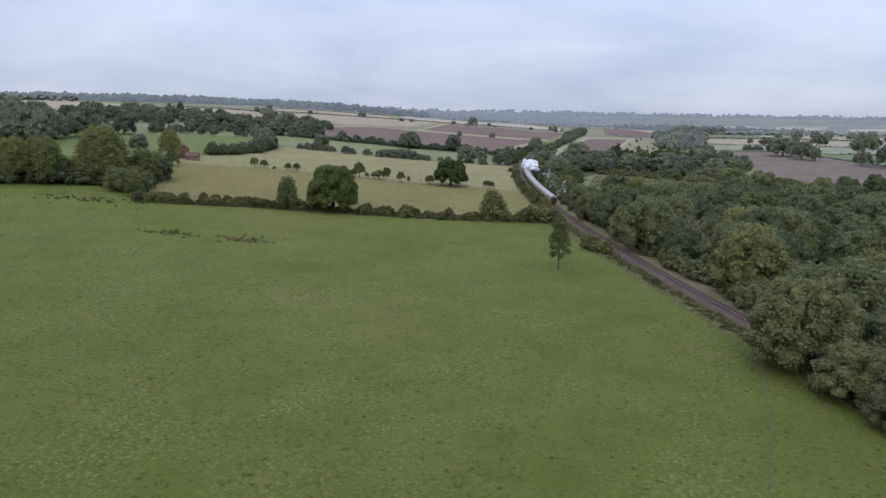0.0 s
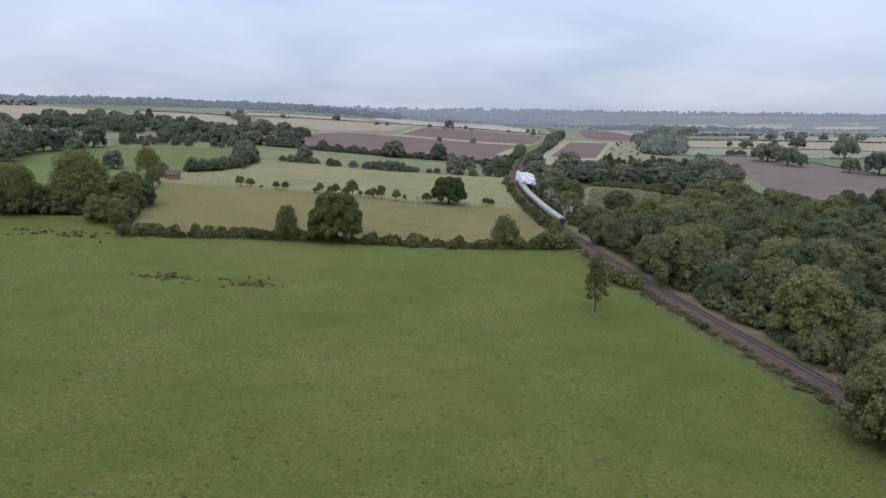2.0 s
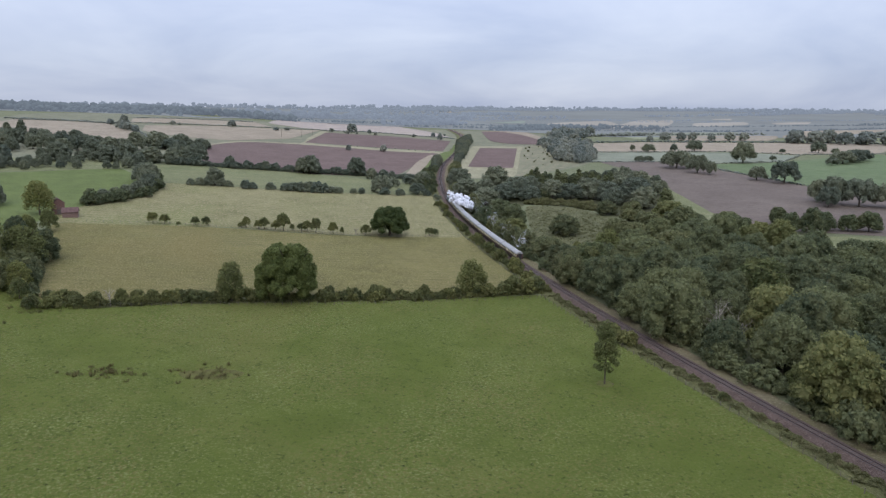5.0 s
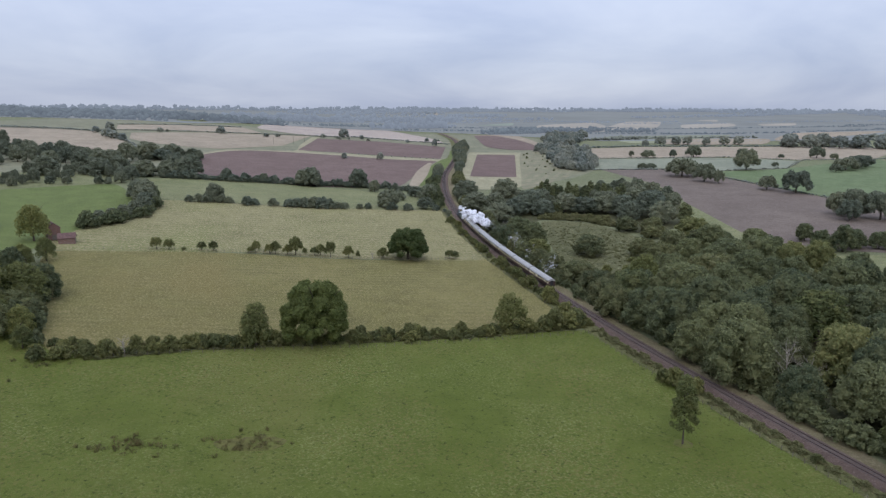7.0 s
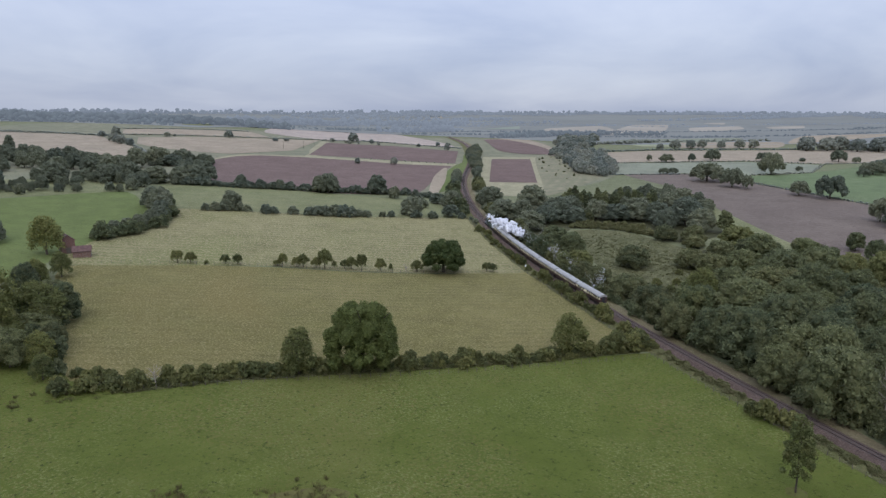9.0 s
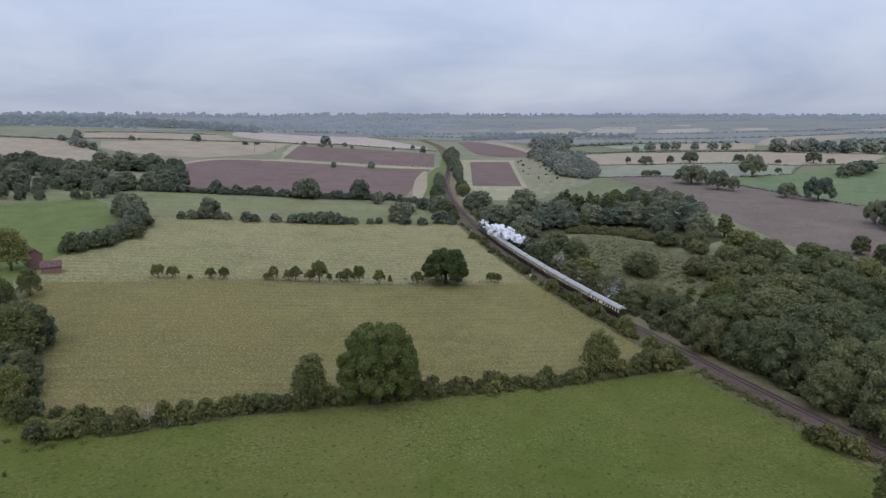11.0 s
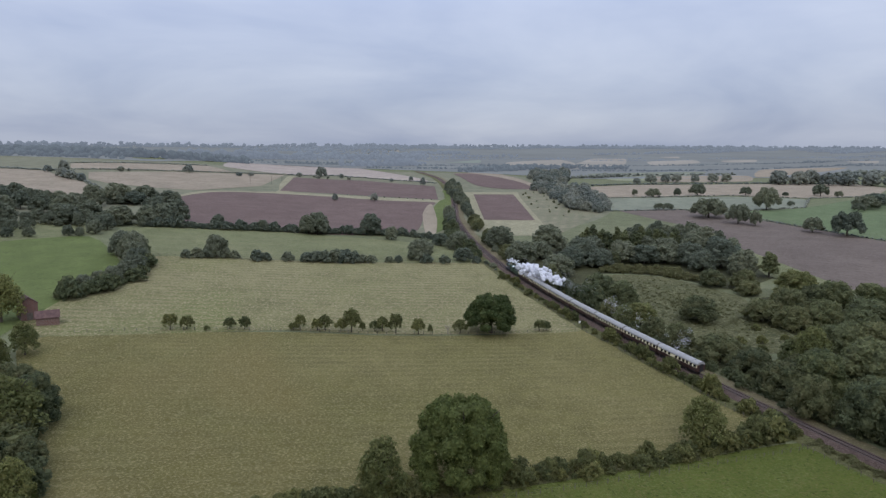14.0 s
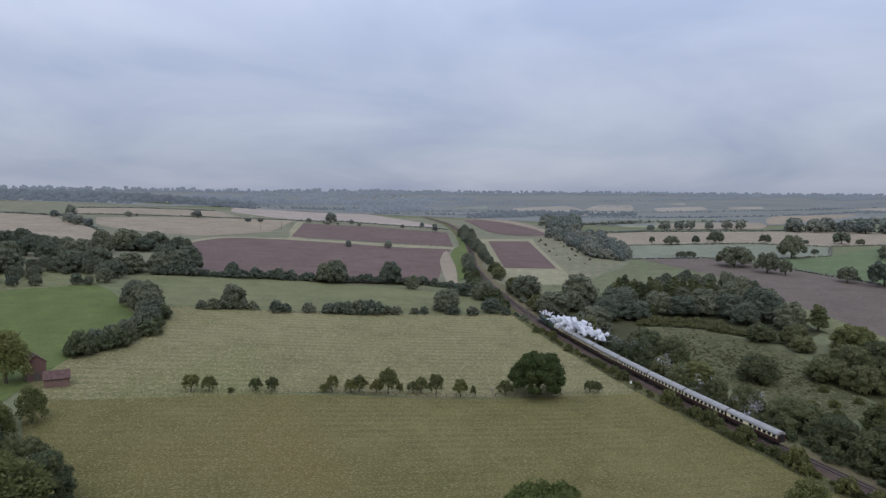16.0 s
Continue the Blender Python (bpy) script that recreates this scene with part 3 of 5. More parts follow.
def trunk_mesh(name, seed, height, radius, spread, material, limbs=6, twigs=0):
    rng = random.Random(seed)
    bm = bmesh.new()
    tube(bm, (0, 0, -0.5), (0, 0, height * 0.12), radius * 1.35, radius, 7, True)
    top = Vector((rng.uniform(-0.3, 0.3), rng.uniform(-0.3, 0.3), height * 0.45))
    tube(bm, (0, 0, height * 0.12), top, radius, radius * 0.7, 7, True)
    tube(bm, top, top + Vector((rng.uniform(-0.6, 0.6), rng.uniform(-0.6, 0.6), height * 0.42)), radius * 0.7, radius * 0.12, 6, True)
    for k in range(limbs):
        a = 2 * math.pi * (k + rng.random() * 0.7) / limbs
        z = height * rng.uniform(0.25, 0.6)
        s = Vector((0, 0, z)) + Vector((top.x, top.y, 0)) * (z / top.z)
        mid = s + Vector((math.cos(a) * spread * 0.5, math.sin(a) * spread * 0.5, height * rng.uniform(0.08, 0.2)))
        end = mid + Vector((math.cos(a + rng.uniform(-0.5, 0.5)) * spread * 0.45, math.sin(a) * spread * 0.45, height * rng.uniform(0.05, 0.2)))
        tube(bm, s, mid, radius * 0.42, radius * 0.25, 6, True)
        tube(bm, mid, end, radius * 0.25, radius * 0.06, 5, True)
        for j in range(twigs):
            c = mid.lerp(end, rng.random())
            tube(bm, c, c + Vector((rng.uniform(-1, 1), rng.uniform(-1, 1), rng.uniform(0.3, 1.3))) * spread * 0.3, radius * 0.10, radius * 0.03, 4, True)
    me = bpy.data.meshes.new(name)
    bm.to_mesh(me)
    bm.free()
    me.materials.append(material)
    return me


def lobes_round(seed, w, h, clear, n, lobe=0.40, squash=1.0, top=0.8):
    """Lobes for a crown of width w and height h that begins at the height clear."""
    rng = random.Random(seed)
    out, r, half = [], w / 2, (h - clear) / 2
    mid = clear + half
    out.append(((0, 0, mid), min(r, half) * 0.72))
    for k in range(n):
        zf = -0.75 + 1.5 * ((k + 0.5) / n) + rng.uniform(-0.08, 0.08)
        a = k * 2.399 + rng.uniform(-0.35, 0.35)
        over = max(0.0, (zf + 0.55) / 1.55)
        ring = math.sqrt(max(0.05, 1 - over**2.2)) * (1 - over * (1 - top) * 0.6) * rng.uniform(0.84, 1.08)
        lr = min(r, half * 1.2) * lobe * rng.uniform(0.8, 1.2)
        reach = max(0, r * ring - lr * 0.75)
        out.append(((math.cos(a) * reach, math.sin(a) * reach, mid + zf * (half - lr * 0.45) * squash), lr))
    return out


KINDS, SIZES = {}, {}


def kind(name, variants, w, h, clear, n, cards, size, leaf, trunk=0.35, lobe=0.40, core=ICO1, top=0.8, bark=None, fill=0.80):
    SIZES[name] = (w, h)
    KINDS[name] = [(crown_mesh("crown", 31 * k + len(name) * 7, leaf, lobes_round(k * 13 + len(name), w, h, clear, n, lobe, top=top), cards, size, core, fill),
                    trunk_mesh("trunk", k + 5, h * 0.95, trunk, w * 0.42, bark or M_BARK, 6 if w > 5 else 2)) for k in range(variants)]


kind("oak", 1, 18.6, 17.6, 0.3, 95, 24000, 0.25, M_OAK, 0.75, 0.175, ICO2, 0.92, fill=0.74)
kind("field_oak", 1, 16.6, 13.6, 0.8, 70, 13000, 0.26, M_OAK, 0.6, 0.20, ICO2, 0.97, fill=0.74)
kind("wood", 6, 13.0, 13.5, 0.2, 44, 5600, 0.27, M_WOOD, 0.35, 0.27, ICO1, 0.82)
kind("wood_back", 5, 13.0, 13.5, 0.2, 36, 3400, 0.33, M_WOOD, 0.35, 0.28, ICO1, 0.82)
kind("willow_back", 4, 10.5, 8.5, 0.1, 26, 2800, 0.27, M_WILLOW, 0.25, 0.30)
kind("big_willow", 2, 17.8, 16.6, 0.1, 80, 15000, 0.26, M_WILLOW, 0.4, 0.20, ICO1, 0.9)
kind("weed", 4, 4.6, 3.2, -0.1, 8, 200, 0.45, M_WEED, 0.06, 0.36, fill=0.6, top=0.5)
kind("willow", 4, 10.5, 8.5, 0.1, 34, 3800, 0.24, M_WILLOW, 0.25, 0.26)
kind("gold", 2, 13.0, 14.0, 0.3, 50, 5000, 0.28, M_GOLD, 0.35, 0.24)
kind("tall", 3, 5.5, 14.0, 0.8, 18, 1700, 0.32, M_WOOD, 0.25, 0.38, ICO1, 0.55)
kind("thorn", 5, 4.8, 5.2, 0.95, 20, 1150, 0.20, M_THORN, 0.14, 0.24, fill=0.45)
kind("sapling", 1, 6.2, 16.6, 1.6, 40, 4600, 0.19, M_ASH, 0.17, 0.27, ICO1, 0.6, fill=0.25)
kind("ash", 4, 9.5, 11.5, 0.5, 34, 3800, 0.22, M_ASH, 0.28, 0.25, ICO1, 0.55, fill=0.38)
kind("tall_ash", 2, 20.0, 21.0, 1.0, 60, 12000, 0.25, M_ASH, 0.45, 0.19, ICO1, 0.7, fill=0.4)
kind("bush", 8, 4.6, 3.2, -0.1, 18, 700, 0.23, M_THORN, 0.08, 0.27, fill=0.62, top=0.55)
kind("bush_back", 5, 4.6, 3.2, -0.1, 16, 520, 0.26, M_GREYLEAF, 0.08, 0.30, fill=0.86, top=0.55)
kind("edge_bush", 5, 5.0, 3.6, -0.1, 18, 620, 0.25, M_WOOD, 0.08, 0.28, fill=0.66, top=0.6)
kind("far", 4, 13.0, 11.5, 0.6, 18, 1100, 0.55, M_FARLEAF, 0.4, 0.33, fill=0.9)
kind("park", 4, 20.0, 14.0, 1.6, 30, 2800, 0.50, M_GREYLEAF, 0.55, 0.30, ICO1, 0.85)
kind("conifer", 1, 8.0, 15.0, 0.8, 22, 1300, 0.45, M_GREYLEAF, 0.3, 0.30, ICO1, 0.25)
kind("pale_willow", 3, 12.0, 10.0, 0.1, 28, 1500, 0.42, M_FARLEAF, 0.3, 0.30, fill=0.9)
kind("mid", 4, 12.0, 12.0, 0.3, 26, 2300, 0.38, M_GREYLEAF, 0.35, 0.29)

WORDS = {
    "oak": ("oak_tree", "tree", "large dense dark green oak standing in the hedge"),
    "field_oak": ("oak_tree", "tree", "broad dark green oak standing in a hay field"),
    "wood": ("woodland_tree", "tree", "dense green broadleaf tree in a wood"),
    "willow": ("willow", "tree", "rounded grey-green willow scrub"),
    "big_willow": ("willow", "tree", "big rounded grey-green willow beside the railway"),
    "pale_willow": ("willow", "tree", "rounded willow in a valley wood, leaves paled as haze"),
    "gold": ("yellowing_tree", "tree", "broadleaf tree with yellow-green turning leaves"),
    "tall": ("poplar", "tree", "narrow upright dark green tree in a wood"),
    "thorn": ("hawthorn", "tree", "small wind-shaped hawthorn by the field fence"),
    "sapling": ("young_tree", "tree", "slender young tree standing alone in the pasture"),
    "ash": ("ash_tree", "tree", "loose-crowned green tree rising from a hedge"),
    "tall_ash": ("ash_tree", "tree", "tall loose-crowned ash above the western copse"),
    "bush": ("bush", "bush", "low rounded leafy green bush"),
    "far": ("distant_tree", "tree", "single round tree on a distant field edge"),
    "park": ("parkland_tree", "tree", "broad dark green tree standing alone by a field"),
    "conifer": ("conifer", "tree", "tall dark pointed conifer above a far wood"),
    "mid": ("hedgerow_tree", "tree", "round dark green hedgerow tree"),
}
trng = random.Random(11)


def tree(what, x, y, scale=1.0, tall=None, label="", group="", variant=None, sink=0.0):
    # Far wood trees and bushes become kinds whose leaves carry painted haze.
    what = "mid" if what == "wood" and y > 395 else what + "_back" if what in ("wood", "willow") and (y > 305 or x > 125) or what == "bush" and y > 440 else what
    crown, trunk = KINDS[what][trng.randrange(len(KINDS[what])) if variant is None else variant]
    name, category, words = WORDS[what.replace("_back", "")]
    ob = tagged(new(name), label or words, category, group)
    s = scale * trng.uniform(0.95, 1.05)
    ob.matrix_basis = pose(x, y, land(x, y) - sink, 0, 0, trng.uniform(0, 360)) @ Matrix.Diagonal((s, s, s * (tall or trng.uniform(0.92, 1.08)), 1))
    obj("trunk", trunk, ob)
    obj("crown", crown, ob)
    return ob


def grown(what, x, y, w, h, group="", label=""):
    """A tree w metres wide and h metres high."""
    w0, h0 = SIZES[what]
    return tree(what, x, y, w / w0, h / h0 * w0 / w, label, group)


def thicket(name, what, spots, label, category="scrub"):
    """Many small shrubs grown into one mass: (x, y, scale, stretch) each."""
    co, faces, mats = [], [], KINDS[what][0][0].materials[0]
    base = []
    for crown, _ in KINDS[what]:
        v = np.empty(len(crown.vertices) * 3)
        crown.vertices.foreach_get("co", v)
        base.append((v.reshape(-1, 3), [tuple(p.vertices) for p in crown.polygons]))
    n = 0
    for x, y, s, h in spots:
        v, f = base[trng.randrange(len(base))]
        a = trng.uniform(0, 2 * math.pi)
        turn = np.array([[math.cos(a), math.sin(a), 0], [-math.sin(a), math.cos(a), 0], [0, 0, 1]])
        co.append((v * (s, s, s * h)) @ turn + (x, y, land(x, y)))
        faces += [tuple(i + n for i in q) for q in f]
        n += len(v)
    return tagged(obj(name, mesh_of(name, np.concatenate(co).tolist(), faces, mats)), label, category, kind="stuff")


def scatter(poly, gap, lo, hi, tries=9):
    xs, ys = [p[0] for p in poly], [p[1] for p in poly]
    done = []
    for _ in range(int((max(xs) - min(xs)) * (max(ys) - min(ys)) / gap**2 * tries)):
        x, y = trng.uniform(min(xs), max(xs)), trng.uniform(min(ys), max(ys))
        if inside(poly, x, y) and all((x - p) ** 2 + (y - q) ** 2 > gap * gap for p, q, _, _ in done):
            done.append((x, y, trng.uniform(lo, hi), trng.uniform(0.75, 1.35)))
    return done


def inside(poly, x, y):
    hit = False
    for (x0, y0), (x1, y1) in zip(poly, poly[1:] + poly[:1]):
        if (y0 > y) != (y1 > y) and x < (x1 - x0) * (y - y0) / (y1 - y0) + x0:
            hit = not hit
    return hit


def grove(poly, gap, kinds, lo, hi, group, clear=(), taken=()):
    """Trees scattered over an area, no two closer than gap."""
    xs, ys = [p[0] for p in poly], [p[1] for p in poly]
    done = []
    for _ in range(int((max(xs) - min(xs)) * (max(ys) - min(ys)) / gap**2 * 9)):
        x, y = trng.uniform(min(xs), max(xs)), trng.uniform(min(ys), max(ys))
        if inside(poly, x, y) and all((x - a) ** 2 + (y - b) ** 2 > gap * gap for a, b in done) and not any(inside(c, x, y) for c in clear) and all((x - a) ** 2 + (y - b) ** 2 > (w * 0.42 + 3.4) ** 2 for a, b, w in taken):
            done.append((x, y))
            tree(trng.choice(kinds), x, y, trng.uniform(lo, hi), group=group)
    return done


# single trees that stand out
tree("oak", -38.7, 252.8, 0.94, 1.07)
tree("field_oak", 6.0, 346.0, 1.04, 1.0)
tree("thorn", -4.5, 347, 1.1, 0.9, "leafy thorn beside the field oak")
tree("ash", -54.6, 249.2, 0.96, 1.24)
tree("ash", 20.5, 257.5, 1.12, 0.95)
tree("sapling", 33, 184, 1.0, 1.0)

# thorns along the field fence
for x, y, s, h in [(-94.4, 356, 0.95, 1.1), (-89.7, 356, 0.9, 1.0), (-84, 354.5, 0.5, 0.7), (-77.3, 356, 0.8, 0.95), (-72.8, 355.5, 0.85, 1.0), (-58, 354, 0.75, 0.7), (-56, 354, 0.85, 1.2), (-50.7, 353, 0.9, 0.95), (-48.3, 352.6, 1.0, 1.05), (-43.5, 351.5, 0.8, 1.1), (-40.2, 350.5, 1.3, 1.22), (-36.4, 351.5, 0.5, 1.3), (-32.5, 351, 0.85, 0.9), (-30, 351, 1.0, 1.0), (-26.2, 348.3, 0.95, 1.5), (-18.9, 347, 0.9, 1.2), (-15.1, 346.5, 0.4, 1.8), (24, 345.8, 0.85, 0.95), (26.5, 345.6, 0.7, 1.0)]:
    tree("thorn", x, y, s, h, group="thorns along the field fence")

# the wood east of the line: (kind, x, y, width, height)
WOOD_TREES = [("wood", 65, 240, 15.5, 16.6), ("wood", 62, 225, 11.6, 13.2), ("wood", 64, 208, 16.1, 18.5), ("wood", 85, 252, 18.6, 17.0), ("wood", 86, 235, 19.1, 16.8), ("wood", 87, 271, 21.3, 16.2), ("willow", 113, 292, 20.0, 12.4), ("gold", 69, 272, 15.7, 14.8), ("willow", 58, 264, 12.2, 11.4), ("wood", 63, 252, 13.1, 13.8),
              ("gold", 147, 307, 16.0, 12.4), ("gold", 155, 302, 11.2, 11.4), ("gold", 162, 291, 13.6, 15.9), ("ash", 106, 228, 18.9, 17.5), ("wood", 90, 190, 14.8, 19.0), ("wood", 123, 259, 17.5, 14.8), ("wood", 124, 234, 17.5, 16.0), ("gold", 75, 161, 16.5, 18.4), ("gold", 97, 147, 16.0, 17.0)]
for k, x, y, w, h in WOOD_TREES:
    grown(k, x, y, w, h, "trees of the wood by the railway")
WOOD_S = [(84, 60), (79, 100), (78, 130), (74, 160), (70, 185), (66.5, 215), (64, 250), (66, 280), (84, 290), (100, 296), (118, 306), (126, 310), (150, 312), (163, 292), (176, 262), (150, 190), (110, 120), (100, 80)]
GLADE = [(69, 194), (69, 210), (84, 213), (84, 194)]
grove(WOOD_S, 8.6, ["wood"] * 7 + ["gold", "willow", "willow", "ash"], 0.62, 1.32, "trees of the wood by the railway", [GLADE], [(x, y, w) for _, x, y, w, _ in WOOD_TREES])
tree("big_willow", 64.8, 117, 1.0, 1.02, "big rounded grey-green willow at the pasture's edge")
tree("big_willow", 67.2, 104, 0.75, 0.8)
tree("big_willow", 69.0, 93, 0.7, 0.85)
tree("big_willow", 71.5, 82, 0.7, 0.8)

# the wood beyond the meadow, with poplars behind it
for k, x, y, w, h in [("mid", 76, 503, 17.5, 14.0), ("mid", 95, 479, 20.0, 18.0), ("wood", 70, 460, 18.3, 13.6), ("wood", 73, 426, 18.9, 13.4), ("willow", 60, 409, 10.8, 9.8), ("mid", 101, 453, 19.8, 14.9), ("wood", 105, 441, 15.5, 11.1), ("mid", 89, 442, 15.0, 11.5), ("mid", 144, 441, 18.6, 14.9), ("wood", 152, 430, 18.2, 14.4), ("wood", 132, 442, 17.7, 11.7), ("mid", 123, 449, 15.5, 11.9)]:
    grown(k, x, y, w, h, "trees of the wood beyond the meadow")
for k, x, y, w, h in [("willow", 115, 444, 7.4, 7.4), ("mid", 181, 468, 11.3, 17.0), ("mid", 195, 474, 14.7, 14.0), ("mid", 163, 421, 18.5, 16.2), ("wood", 160, 402, 16.2, 15.5), ("tall", 170, 396, 9.1, 13.2), ("wood", 148, 416, 14.6, 13.5), ("willow", 131, 389, 12.7, 8.7), ("willow", 141, 380, 12.6, 9.3), ("willow", 135, 371, 10.3, 6.3), ("gold", 153, 363, 17.3, 12.0), ("mid", 177, 440, 15.0, 13.5), ("mid", 112, 462, 15.0, 13.0), ("mid", 84, 466, 13.0, 11.0), ("mid", 172, 452, 16.0, 15.0), ("mid", 190, 446, 12.0, 10.0)]:
    grown(k, x, y, w, h, "trees of the wood beyond the meadow")
for k in range(24):
    grown("tall", 116 + 2.3 * k + trng.uniform(-1.5, 1.5), 481 - 0.7 * k + trng.uniform(-5, 5), trng.uniform(4.6, 7.8), trng.uniform(12.0, 17.5), "poplars behind the wood")
grove([(116, 470), (205, 455), (222, 520), (200, 540), (150, 500), (104, 500)], 11, ["mid"], 0.5, 0.85, "low trees behind the poplars")
for x, y, w, h in [(274, 401, 13.3, 15.0), (277, 391, 16.3, 17.5), (284, 380, 19.0, 17.0), (266, 383, 12.7, 12.5), (296, 372, 16.0, 15.0)]:
    grown("park", x, y, w, h, "trees of the eastern fields", "broad dark tree at the edge of a brown field")
for k, x, y, w, h in [("willow", 128, 341, 14.4, 11.2), ("wood", 144, 336, 15.4, 15.0), ("willow", 112, 338, 14.2, 8.5), ("willow", 114, 325, 13.5, 9.1), ("wood", 123, 320, 12.6, 12.2), ("gold", 167, 334, 12.3, 9.8), ("wood", 165, 321, 11.4, 10.5), ("gold", 166, 309, 11.8, 11.0), ("wood", 142, 319, 18.3, 11.2), ("wood", 127, 309, 12.9, 11.4), ("willow", 137, 352, 12.0, 8.0), ("willow", 147, 348, 12.0, 9.0), ("wood", 155, 345, 11.0, 9.0)]:
    grown(k, x, y, w, h, "willows and trees east of the meadow")

# between track and meadow
for k, x, y, w, h in [("wood", 58.5, 369, 11.2, 11.4), ("wood", 68, 380, 14.7, 12.4), ("wood", 71, 368, 12.4, 11.1), ("willow", 57, 355, 7.4, 8.5), ("gold", 64, 345, 11.2, 8.8), ("wood", 57.5, 346, 8.1, 8.4), ("willow", 60, 318, 10.4, 8.9), ("willow", 59, 330, 8.0, 7.6), ("willow", 65, 305, 16.3, 8.6), ("willow", 65, 291, 12.4, 8.6), ("willow", 63, 277, 14.5, 10.4), ("gold", 85, 292, 15.5, 9.8), ("willow", 77, 286, 11.0, 8.0), ("willow", 72, 298, 10.0, 6.0), ("wood", 58, 381, 8.6, 7.8), ("willow", 60, 394, 9.0, 7.5), ("willow", 96, 298, 12.0, 7.5)]:
    grown(k, x, y, w, h, "scrub and small trees beside the railway")
thicket("railway_scrub", "edge_bush", scatter([(56, 262), (55.5, 330), (58, 395), (61, 395), (59, 330), (60, 262)], 3.6, 0.5, 1.1), "low scrub between railway and meadow")
thicket("meadow_scrub", "weed", scatter([(98, 428), (120, 419), (128, 402), (138, 396), (134, 424), (106, 441)], 2.1, 0.45, 0.95), "low yellowish scrub at the meadow's far edge")
grove([(79, 300), (100, 300), (108, 320), (101, 330), (80, 318)], 7.5, ["bush"], 0.5, 1.0, "low bushes in the meadow's corner")
tree("willow", 88.5, 344, 1.4, 0.8, "large rounded bush standing in the rushy meadow")

# the western wood and hedges
grove([(-110, 247), (-113, 270), (-121, 300), (-127, 338), (-137, 336), (-135, 300), (-125, 262)], 6.0, ["ash", "ash", "willow", "wood"], 0.45, 0.85, "trees of the western hedge")
grove([(-108, 241), (-91, 244), (-92, 251), (-106, 252)], 3.4, ["bush"], 0.7, 1.2, "bushes at the corner of the pasture")
for k, x, y, w, h in [("tall_ash", -133, 275, 22.0, 23.5), ("tall_ash", -150, 264, 17.1, 19.5), ("tall_ash", -160, 262, 15.0, 18.5), ("willow", -145, 269, 12.5, 9.0), ("wood", -121, 279, 15.3, 8.6), ("ash", -120, 283, 14.3, 14.0), ("wood", -136, 271, 15.0, 10.5), ("willow", -127, 276, 13.0, 9.5), ("wood", -117, 292, 9.1, 10.7), ("wood", -172, 268, 15.0, 13.0), ("ash", -185, 275, 15.0, 15.0), ("wood", -205, 276, 16.0, 14.0)]:
    grown(k, x, y, w, h, "trees of the western copse")
thicket("copse_undergrowth", "edge_bush", scatter([(-107, 246), (-113, 272), (-128, 270), (-158, 257), (-210, 262), (-205, 288), (-150, 284), (-118, 300), (-117, 280)], 4.2, 1.0, 2.0), "dense undergrowth of the western copse")
thicket("field_hedge", "edge_bush", scatter([(-131, 394), (-121, 408), (-113, 424), (-110, 445), (-117, 466), (-123, 482), (-119, 484), (-111, 466), (-106, 445), (-109, 420), (-118, 404), (-128, 391)], 3.0, 0.55, 2.0), "ragged hedge beside the green field", "hedge")
tree("ash", -141, 366, 1.4, 1.0, "broad tree sheltering a ruined brick barn")
tree("mid", -165, 385, 0.9, 0.9)
tree("mid", -205, 430, 1.0, 0.9)
for x, y, s in [(-129, 398, 0.5), (-125, 404, 0.55), (-121, 410, 0.55), (-117, 416, 0.6), (-113, 424, 0.65), (-111, 433, 0.7), (-111, 442, 0.8), (-112, 451, 0.95), (-114, 460, 1.15), (-119, 470, 1.0), (-121, 482, 0.8)]:
    tree("mid", x, y, s, 1.0, group="trees of the field hedge")

# far hedge of the hay field
for x, y, k, s in [(-93, 468, "bush", 1.3), (-88, 469, "bush", 1.5), (-84, 469, "bush", 1.6), (-80, 472, "mid", 0.92), (-76, 470, "bush", 1.4), (-72, 469, "bush", 1.3), (-62, 465, "bush", 1.6), (-58, 465, "bush", 1.3), (-48, 466, "bush", 1.4), (-39, 465, "bush", 1.6), (-35, 465, "bush", 1.7), (-31, 465, "bush", 1.9), (-26, 465, "bush", 2.0), (-21, 465, "bush", 2.1), (-17, 465, "bush", 1.8), (-12, 465, "bush", 1.4), (-8, 465, "bush", 1.3), (1, 466, "bush", 1.1), (6, 467, "bush", 1.2), (20, 464, "bush", 1.5), (29, 463, "bush", 1.4), (30, 500, "bush", 2.0)]:
    tree(k, x, y, s, 1.0, group="shrubs of the far field hedge")

# hedge below the ploughed field
spots = []
for i in range(62):
    x = -118 + i * 2.75
    y = 556 - 8 * ((x + 118) / 170) ** 2 - (15 * ((x - 30) / 20) if x > 30 else 0)
    spots.append((x, y + trng.uniform(-1.5, 1.5), trng.uniform(0.8, 1.9), trng.uniform(0.7, 1.2)))
thicket("field_hedge", "bush_back", spots, "overgrown hedge below the ploughed field", "hedge")
for x, y, s in [(-108, 566, 1.1), (-101, 570, 1.2), (-113, 574, 1.3), (-22, 549, 1.2), (-27, 550, 1.05), (11, 552, 1.15), (20, 535, 0.7), (-78, 560, 0.65), (-53, 555, 0.6)]:
    tree("mid", x, y, s, group="trees of the ploughed field's hedge")
